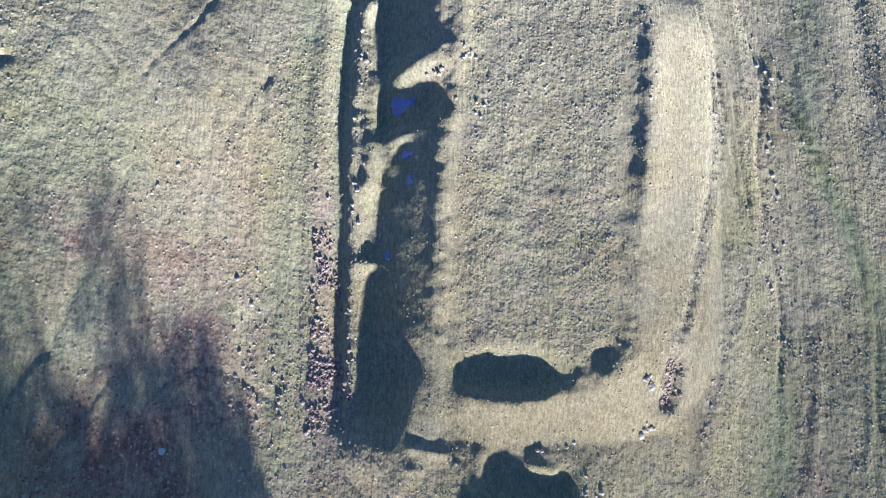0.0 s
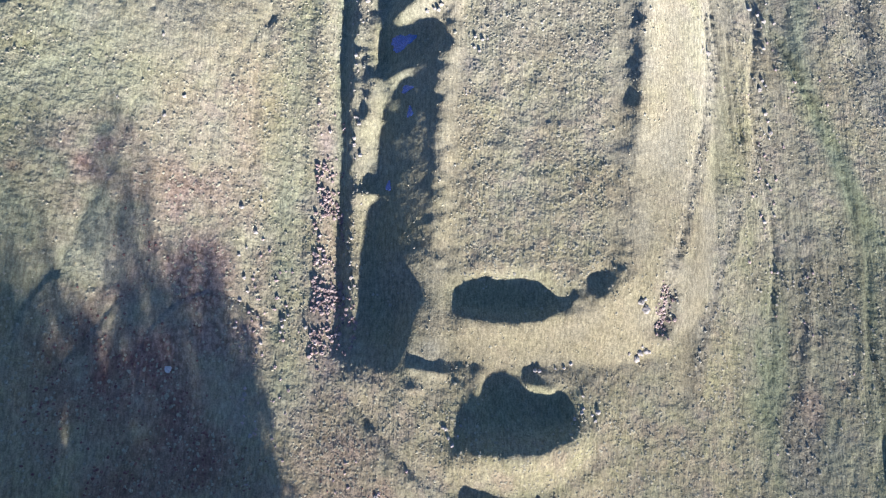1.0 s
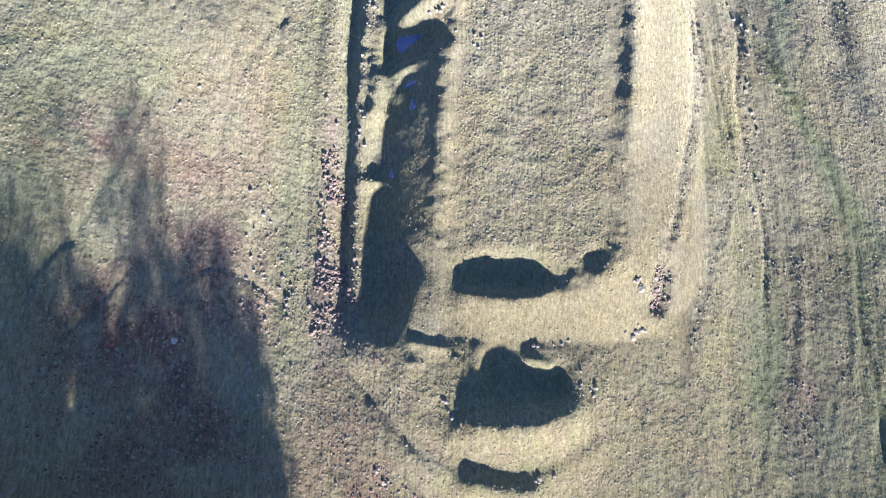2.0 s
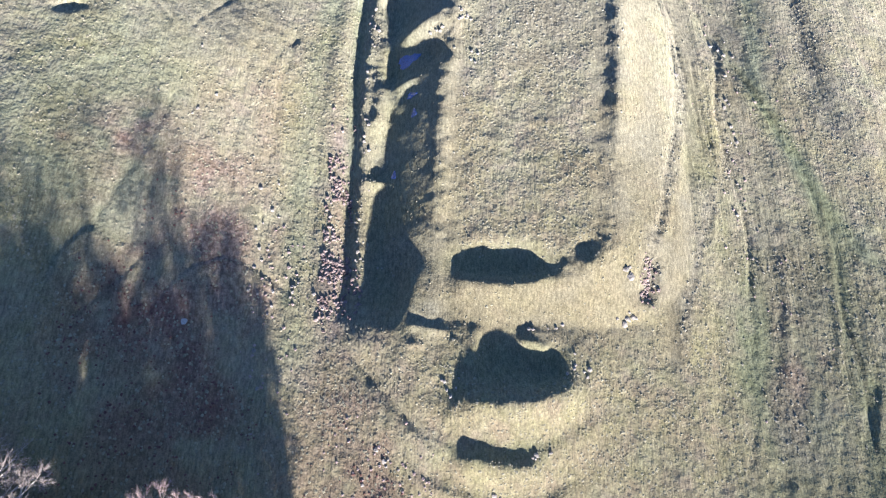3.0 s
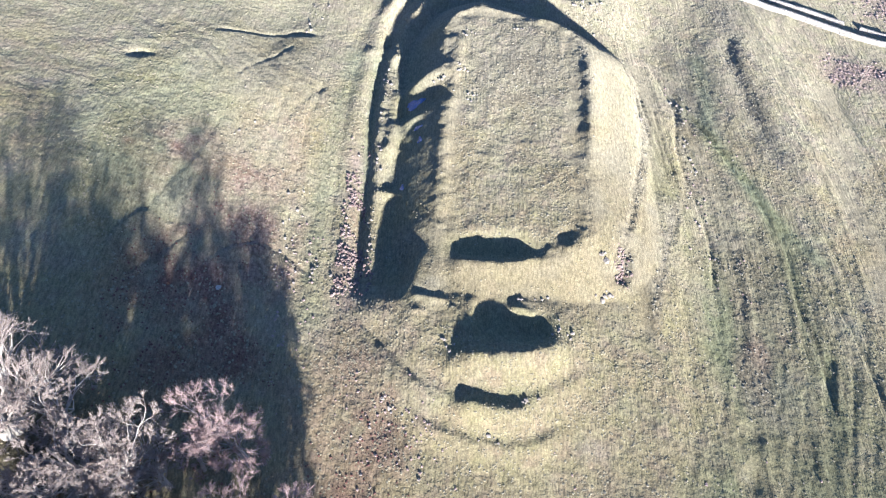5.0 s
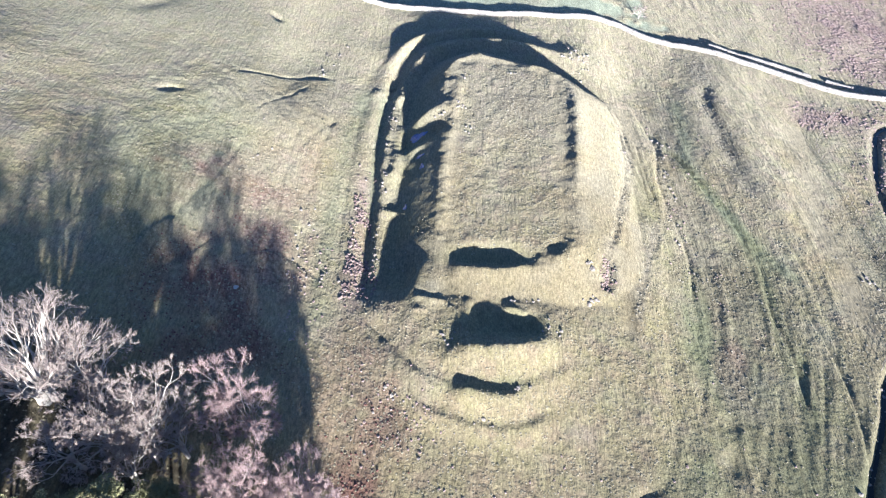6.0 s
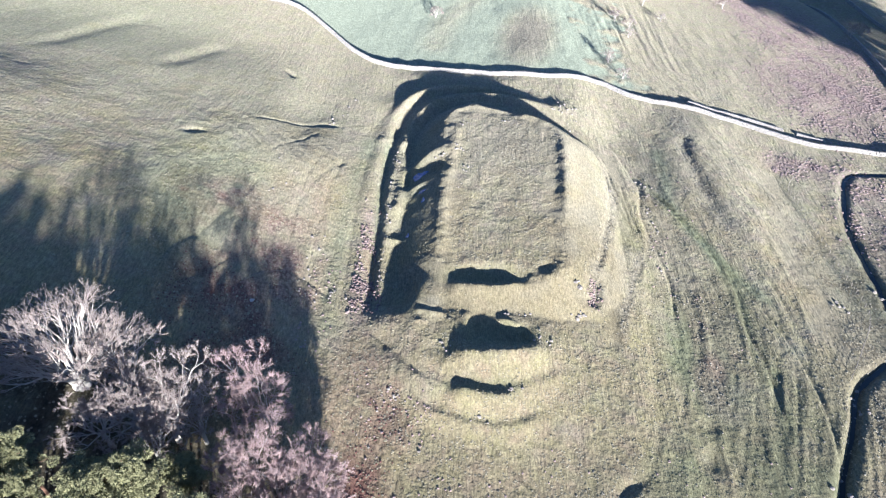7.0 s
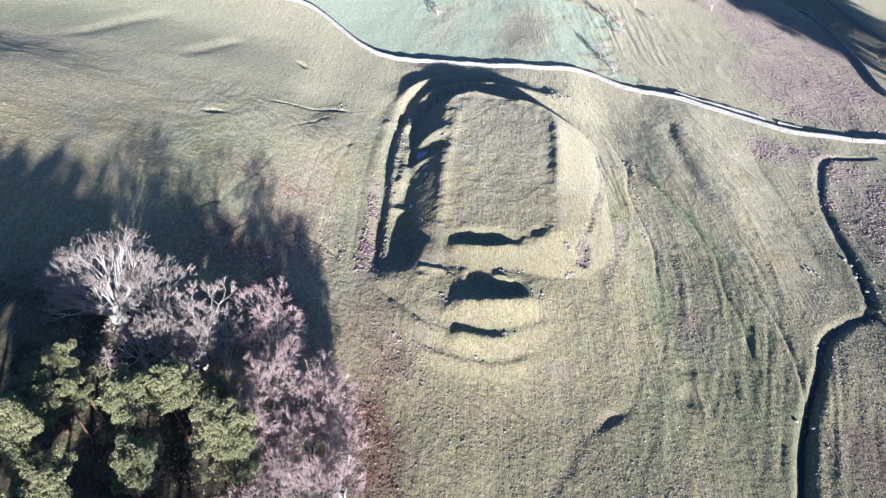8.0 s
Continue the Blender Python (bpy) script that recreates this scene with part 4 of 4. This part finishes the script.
def fan_tree(name, place, size, seed, bark, twig, stems=1, fork=0.2, limbs=8, heart=(0, 0), levels=5, split=2.6, thick=0.4, spray=0.33, low=0.1, lift=0.05, twigs=7, twig_size=0.014, label="", group=""):
    """A leafless tree: limbs fan out from the fork and divide again and again until the twigs fill a dome. size: half widths and height."""
    r = np.random.default_rng(seed)
    tree = new(name)
    tree.location = (*place, ground(*place))
    tagged(tree, label, "tree", group)
    wood, crown = Limbs(), Limbs()
    rx, ry, h = size
    forks = []
    for k in range(stems):
        foot = np.array([r.normal(0, 0.35), r.normal(0, 0.35), -0.4]) if stems > 1 else np.array([0, 0, -0.4])
        way = np.array([heart[0] / h + r.normal(0, 0.12), heart[1] / h + r.normal(0, 0.12), 1.0])
        trunk = limb(r, foot, way, h * fork + 0.4, 0.06, 0.02, 5)
        t0 = thick / math.sqrt(stems)
        wood.add(trunk, np.linspace(t0 * 1.25, t0 * 0.9, 6), 8)
        forks.append(trunk)
    sprigs = []
    for k in range(limbs):
        a = k * 2.39996 + r.uniform(-0.3, 0.3)
        up = low + (1 - low) * ((k + 0.5) / limbs) ** 0.8
        flat = math.sqrt(max(0.0, 1 - up * up))
        goal = np.array([heart[0] + rx * flat * math.cos(a), heart[1] + ry * flat * math.sin(a), h * (0.46 + 0.52 * up)])
        trunk = forks[k % stems]
        start = trunk[int(r.integers(3, 6))]
        sprigs.append((start, unit(goal - start) + np.array([0, 0, -0.12]), np.linalg.norm(goal - start) * r.uniform(0.9, 1.05), thick / math.sqrt(stems) * r.uniform(0.42, 0.62)))
    share = (0.42, 0.26, 0.17, 0.11, 0.07, 0.05)
    tips, tip_ways = [], []
    for level in range(levels):
        later = []
        for start, way, reach, t0 in sprigs:
            length = reach * share[level] * r.uniform(0.85, 1.15) if level < levels - 1 else reach * share[level] * 1.25
            n = (6, 5, 4, 3, 2, 2)[level]
            pts = limb(r, start, way, length, 0.10 + 0.03 * level, lift, n)
            t1 = max(0.011, t0 * 0.66)
            (wood if level < 3 else crown).add(pts, np.linspace(t0, t1, n + 1), 6 if level < 2 else (4 if level < 3 else 3))
            d = unit(pts[-1] - pts[-2])
            if level == levels - 1:
                for j in range(1, n + 1):
                    tips.append(pts[j])
                    tip_ways.append(d)
                continue
            count = int(split + r.uniform(0, 1))
            for c in range(count):
                at = pts[-1] if c < 2 else pts[int(r.integers(max(1, n // 2), n + 1))]
                w = d + r.normal(0, spray * (0.75 if c == 0 else 1.15), 3)
                later.append((at, unit(w), reach * r.uniform(0.93, 1.04), max(0.012, t1 * (0.95 if c == 0 else 0.75))))
        sprigs = later
    starts, ways = np.repeat(np.array(tips), twigs, 0), np.repeat(np.array(tip_ways), twigs, 0)
    n = len(starts)
    v, f = twig_bundle(r, starts, ways + r.normal(0, 0.36, (n, 3)), h * r.uniform(0.02, 0.045, n), twig_size, 0.05)
    crown.v.append(v)
    crown.f.append(f + crown.n)
    crown.n += len(v)
    part("trunk", wood.mesh("trunk", bark), tree, "bare trunk and main limbs")
    part("crown", crown.mesh("crown", twig), tree, "leafless twiggy crown")
    return tree


def pine(name, place, height, spread, seed, label, group=""):
    """A Scots pine: bare reddish trunk, limbs, and flat clumps of needles."""
    r = np.random.default_rng(seed)
    tree = new(name)
    tree.location = (*place, ground(*place))
    tagged(tree, label, "tree", group)
    wood = Limbs()
    trunk = limb(r, (0, 0, -0.4), (r.normal(0, 0.06), r.normal(0, 0.06), 1), height * 0.93, 0.04, 0.05, 9)
    wood.add(trunk, np.linspace(0.30, 0.07, 10), 7)
    lumps = []
    for k in range(34):
        u = r.uniform(0.42, 1.0) ** 0.8
        at = trunk[min(int(u * 9), 9)]
        a = r.uniform(0, 6.283)
        reach = spread / 2 * (1.1 - 0.55 * max(0, (u - 0.42) / 0.58)) * r.uniform(0.35, 1.0)
        b = limb(r, at, (math.cos(a), math.sin(a), 0.3), reach, 0.12, 0.06, 4)
        wood.add(b, np.linspace(0.09, 0.03, 5), 4)
        for _ in range(4):
            lumps.append((b[int(r.integers(2, 5))] + r.normal(0, 1, 3) * np.array([0.8, 0.8, 0.3]), r.uniform(0.5, 1.05)))
    for _ in range(6):
        lumps.append((trunk[-1] + r.normal(0, 1, 3) * np.array([0.9, 0.9, 0.4]), r.uniform(0.5, 0.9)))
    tri = []
    for c, s in lumps:
        n = int(420 * s * s)
        d = r.normal(size=(n, 3))
        d /= np.linalg.norm(d, axis=1)[:, None]
        p = c + d * (r.uniform(0.35, 1.0, (n, 1)) ** 0.5) * np.array([s, s, s * 0.62])
        e1, e2 = r.normal(0, 0.075, (n, 3)), r.normal(0, 0.075, (n, 3))
        tri.append(np.stack([p - e1, p + e1 + d * 0.1, p + e2 * 1.3 + d * 0.16], 1))
    v = np.concatenate(tri).reshape(-1, 3)
    part("trunk", wood.mesh("trunk", PINE_BARK), tree, "reddish pine trunk and limbs")
    part("crown", array_mesh("crown", v, np.arange(len(v)).reshape(-1, 3), NEEDLES), tree, "clumps of yellowish green needles")
    return tree


fan_tree("oak_tree", (-52.8, -33.6), (12.4, 10.0, 12.8), 101, OAK_BARK, OAK_TWIG, stems=5, fork=0.12, limbs=30, heart=(-3.6, 4.2), levels=5, split=3.0, thick=1.15, spray=0.23, low=-0.05, lift=0.04, twigs=5, twig_size=0.012, label="wide spreading leafless tree with pale bark, at the wood's edge")
ashes = []
for k, (px, py, h, sp) in enumerate(((-42.8, -39.6, 15.0, 6.6), (-38.4, -38.0, 18.0, 5.6))):
    ashes.append(fan_tree("ash_tree", (px, py), (sp, sp, h), 110 + k, OAK_BARK, OAK_TWIG, stems=2, fork=0.28, limbs=10, levels=5, thick=0.42, spray=0.36, low=-0.25, twigs=12, twig_size=0.016, label="leafless tree with pale grey twigs in the wood", group="bare trees of the wood"))
for k, (px, py, s) in enumerate(((-46.2, -42.4, 0.8), (-35.2, -37.6, 0.68), (-47.4, -31.5, 0.9), (-39.6, -42.4, 0.7), (-40.8, -36.6, 0.9))):
    ob = copy_thing(ashes[k % 2], pose(px, py, ground(px, py), 0, 0, 115 + 83 * k))
    ob.scale = (s, s, s)
birches = []
for k, (px, py, h, sp) in enumerate(((-26.3, -32.9, 20.0, 4.2), (-25.8, -44.6, 19.0, 5.4), (-17.6, -44.4, 17.0, 5.0), (-19.6, -54.6, 15.0, 5.6))):
    birches.append(fan_tree("birch_tree", (px, py), (sp, sp, h), 130 + k, BIRCH_BARK, BIRCH_TWIG, stems=2 + k % 2, fork=0.34, limbs=11, levels=5, thick=0.3, spray=0.27, low=-0.5, lift=0.07, twigs=12 if k == 0 else 10, twig_size=0.015, label="leafless birch with pinkish twigs in the wood", group="birches of the wood"))
# the birch at (-11.6, -71) is unseen, kept for the east edge of the shade
for k, (px, py, s) in enumerate(((-31.6, -34.6, 0.62), (-21.6, -47.6, 0.95), (-14.2, -50.4, 0.92), (-24.6, -51.4, 0.9), (-13.6, -57.2, 0.9), (-19.6, -60.6, 1.0), (-14.2, -63.6, 0.95), (-23.0, -55.5, 0.85), (-11.6, -71.0, 1.0), (-16.8, -50.2, 0.85), (-28.4, -45.4, 0.7), (-26.0, -67.0, 0.9), (-21.6, -66.0, 0.8))):
    ob = copy_thing(birches[1 + k % 3], pose(px, py, ground(px, py), 0, 0, 83 * k))
    ob.scale = (s, s, s)
pines = [pine("pine_tree", (-37.0, -52.8), 17.0, 11.5, 160, "Scots pine with clumps of yellowish green needles", "pines of the wood")]
pines.append(pine("pine_tree", (-44.0, -55.8), 13, 10.5, 161, "Scots pine with clumps of yellowish green needles", "pines of the wood"))
pines.append(pine("pine_tree", (-31.0, -55.6), 18.5, 10.5, 162, "Scots pine with clumps of yellowish green needles", "pines of the wood"))
# the second row stands out of view, added to shade the western slope
for k, (px, py, s) in enumerate(((-49.0, -56.6, 0.72), (-34.4, -48.2, 0.8), (-28.4, -60.0, 0.85), (-52.4, -62.4, 1.0), (-52.0, -56.4, 1.0), (-50.2, -51.6, 0.8), (-39.4, -65.8, 0.85), (-48.4, -69.6, 0.95), (-56.6, -66.5, 1.05),
                             (-60.5, -54.5, 1.0), (-60, -60.5, 1.05), (-67, -58, 0.9), (-64, -67, 1.0), (-82, -58, 0.9), (-69, -66, 1.0), (-60, -74, 1.0), (-40, -76, 1.0), (-90, -54, 0.9), (-31, -74, 1.0))):
    ob = copy_thing(pines[k % 3], pose(px, py, ground(px, py), 0, 0, 47 * k))
    ob.scale = (s, s, s)
# trees south of the view, added for the shade they throw on the slope
deep = random.Random(9)
for k in range(46):
    px, py, size = -104 + 9.2 * (k % 12) + deep.uniform(-3, 3), -80 - 8.5 * (k // 12) + deep.uniform(-3, 3), deep.uniform(0.85, 1.05)
    if px > -20:
        continue
    ob = copy_thing(birches[1 + k % 3] if k % 5 in (0, 2, 3) else pines[k % 3], pose(px, py, ground(px, py), 0, 0, 61 * k))
    ob.scale = (size, size, size)
    tagged(ob, "tall unseen tree deep in the mixed wood, added for its shade", "tree", "trees deep in the wood")
# pines east of the view, added and oversized to darken the north-east corner
for k in range(64):
    px, py, size = 192 + 7 * (k % 8) + deep.uniform(-2, 2), 66 + 10 * (k // 8) + deep.uniform(-3, 3), deep.uniform(1.9, 2.4)
    ob = copy_thing(pines[k % 3], pose(px, py, ground(px, py), 0, 0, 61 * k))
    ob.scale = (size, size, size)
    tagged(ob, "tall unseen pine beyond the stream, added to throw a long shadow", "tree", "far pines")


for k, (px, py, size) in enumerate(((68, 160, 0.34), (63, 165, 0.3), (66, 151, 0.26), (54, 124, 0.3), (57, 113, 0.28), (80, 192, 0.36), (84, 176, 0.25), (118, 205, 0.36), (-5, 150, 0.3), (170, 190, 0.4), (182, 205, 0.45), (188, 180, 0.4), (178, 165, 0.4))):
    ob = copy_thing(ashes[k % 2], pose(px, py, ground(px, py), 0, 0, 71 * k))
    ob.scale = (size * 1.4, size * 1.4, size)
    tagged(ob, "leafless thorn bush on the far slope", "bush", "thorn bushes")


# -- post and wire fence by the stream --
def stream_fence(points):
    line = curve(points, 0.5)
    at = np.r_[0, np.cumsum(np.linalg.norm(np.diff(line, axis=0), axis=1))]
    thing = new("fence")
    thing.location = (points[0][0], points[0][1], ground(*points[0]))
    tagged(thing, "grey wooden post and wire fence beside the stream", "fence")
    base = np.array(thing.location)
    bm = bmesh.new()
    bmesh.ops.create_cone(bm, cap_ends=True, segments=7, radius1=0.07, radius2=0.06, depth=1.5, matrix=Matrix.Translation((0, 0, 0.5)))
    post = bpy.data.meshes.new("post")
    bm.to_mesh(post)
    bm.free()
    post.materials.append(WOOD)
    tops = []
    for s in np.arange(0, at[-1], 2.4):
        x, y = np.interp(s, at, line[:, 0]), np.interp(s, at, line[:, 1])
        p = np.array([x, y, ground(x, y)])
        ob = part("post", post, thing)
        ob.location = p - base
        tops.append(p - base)
    for h in (0.45, 0.8, 1.1):
        wires = Limbs()
        wires.add(np.array(tops) + np.array([0, 0, h]), np.full(len(tops), 0.02), 4)
        part("wire", wires.mesh("wire", WOOD), thing)


stream_fence([(105.5, 76.2), (99, 67.5), (93.4, 59.2), (93.2, 48), (93.8, 38), (94, 24), (93.4, 10), (86, -2), (78, -13)])


# -- a puddle on the shaded slope --
def puddle(x, y, rx, ry):
    z = max(ground(x + dx, y + dy) for dx in (-rx, 0, rx) for dy in (-ry, 0, ry)) - 0.02
    ring = [(math.cos(a) * rx * (1 + 0.2 * math.sin(3 * a)), math.sin(a) * ry * (1 + 0.2 * math.cos(2 * a))) for a in np.arange(20) / 20 * 6.283]
    me = mesh_of("puddle", [(x + a, y + b, z) for a, b in ring], [tuple(range(20))], ICE)
    return tagged(new("puddle", me), "small pale frozen puddle on the shaded slope", "water", kind="structure")


puddle(-35.6, -5.2, 0.45, 0.55)


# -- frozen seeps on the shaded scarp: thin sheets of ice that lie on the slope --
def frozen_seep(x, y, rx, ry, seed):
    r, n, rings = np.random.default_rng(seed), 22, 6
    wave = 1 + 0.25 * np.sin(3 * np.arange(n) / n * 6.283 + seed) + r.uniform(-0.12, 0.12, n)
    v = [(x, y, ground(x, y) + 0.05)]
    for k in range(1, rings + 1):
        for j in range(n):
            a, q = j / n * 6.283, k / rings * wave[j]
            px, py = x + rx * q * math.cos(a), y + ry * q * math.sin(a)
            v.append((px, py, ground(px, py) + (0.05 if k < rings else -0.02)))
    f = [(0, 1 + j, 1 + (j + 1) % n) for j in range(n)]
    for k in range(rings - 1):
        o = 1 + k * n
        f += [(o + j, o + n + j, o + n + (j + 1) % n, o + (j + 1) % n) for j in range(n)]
    return tagged(new("frozen_seep", mesh_of("frozen_seep", v, f, SKY_SHEEN_ICE, True)), "patch of ice coloured like the blue sky it reflects, on the shaded western scarp", "ice", "frozen seeps")


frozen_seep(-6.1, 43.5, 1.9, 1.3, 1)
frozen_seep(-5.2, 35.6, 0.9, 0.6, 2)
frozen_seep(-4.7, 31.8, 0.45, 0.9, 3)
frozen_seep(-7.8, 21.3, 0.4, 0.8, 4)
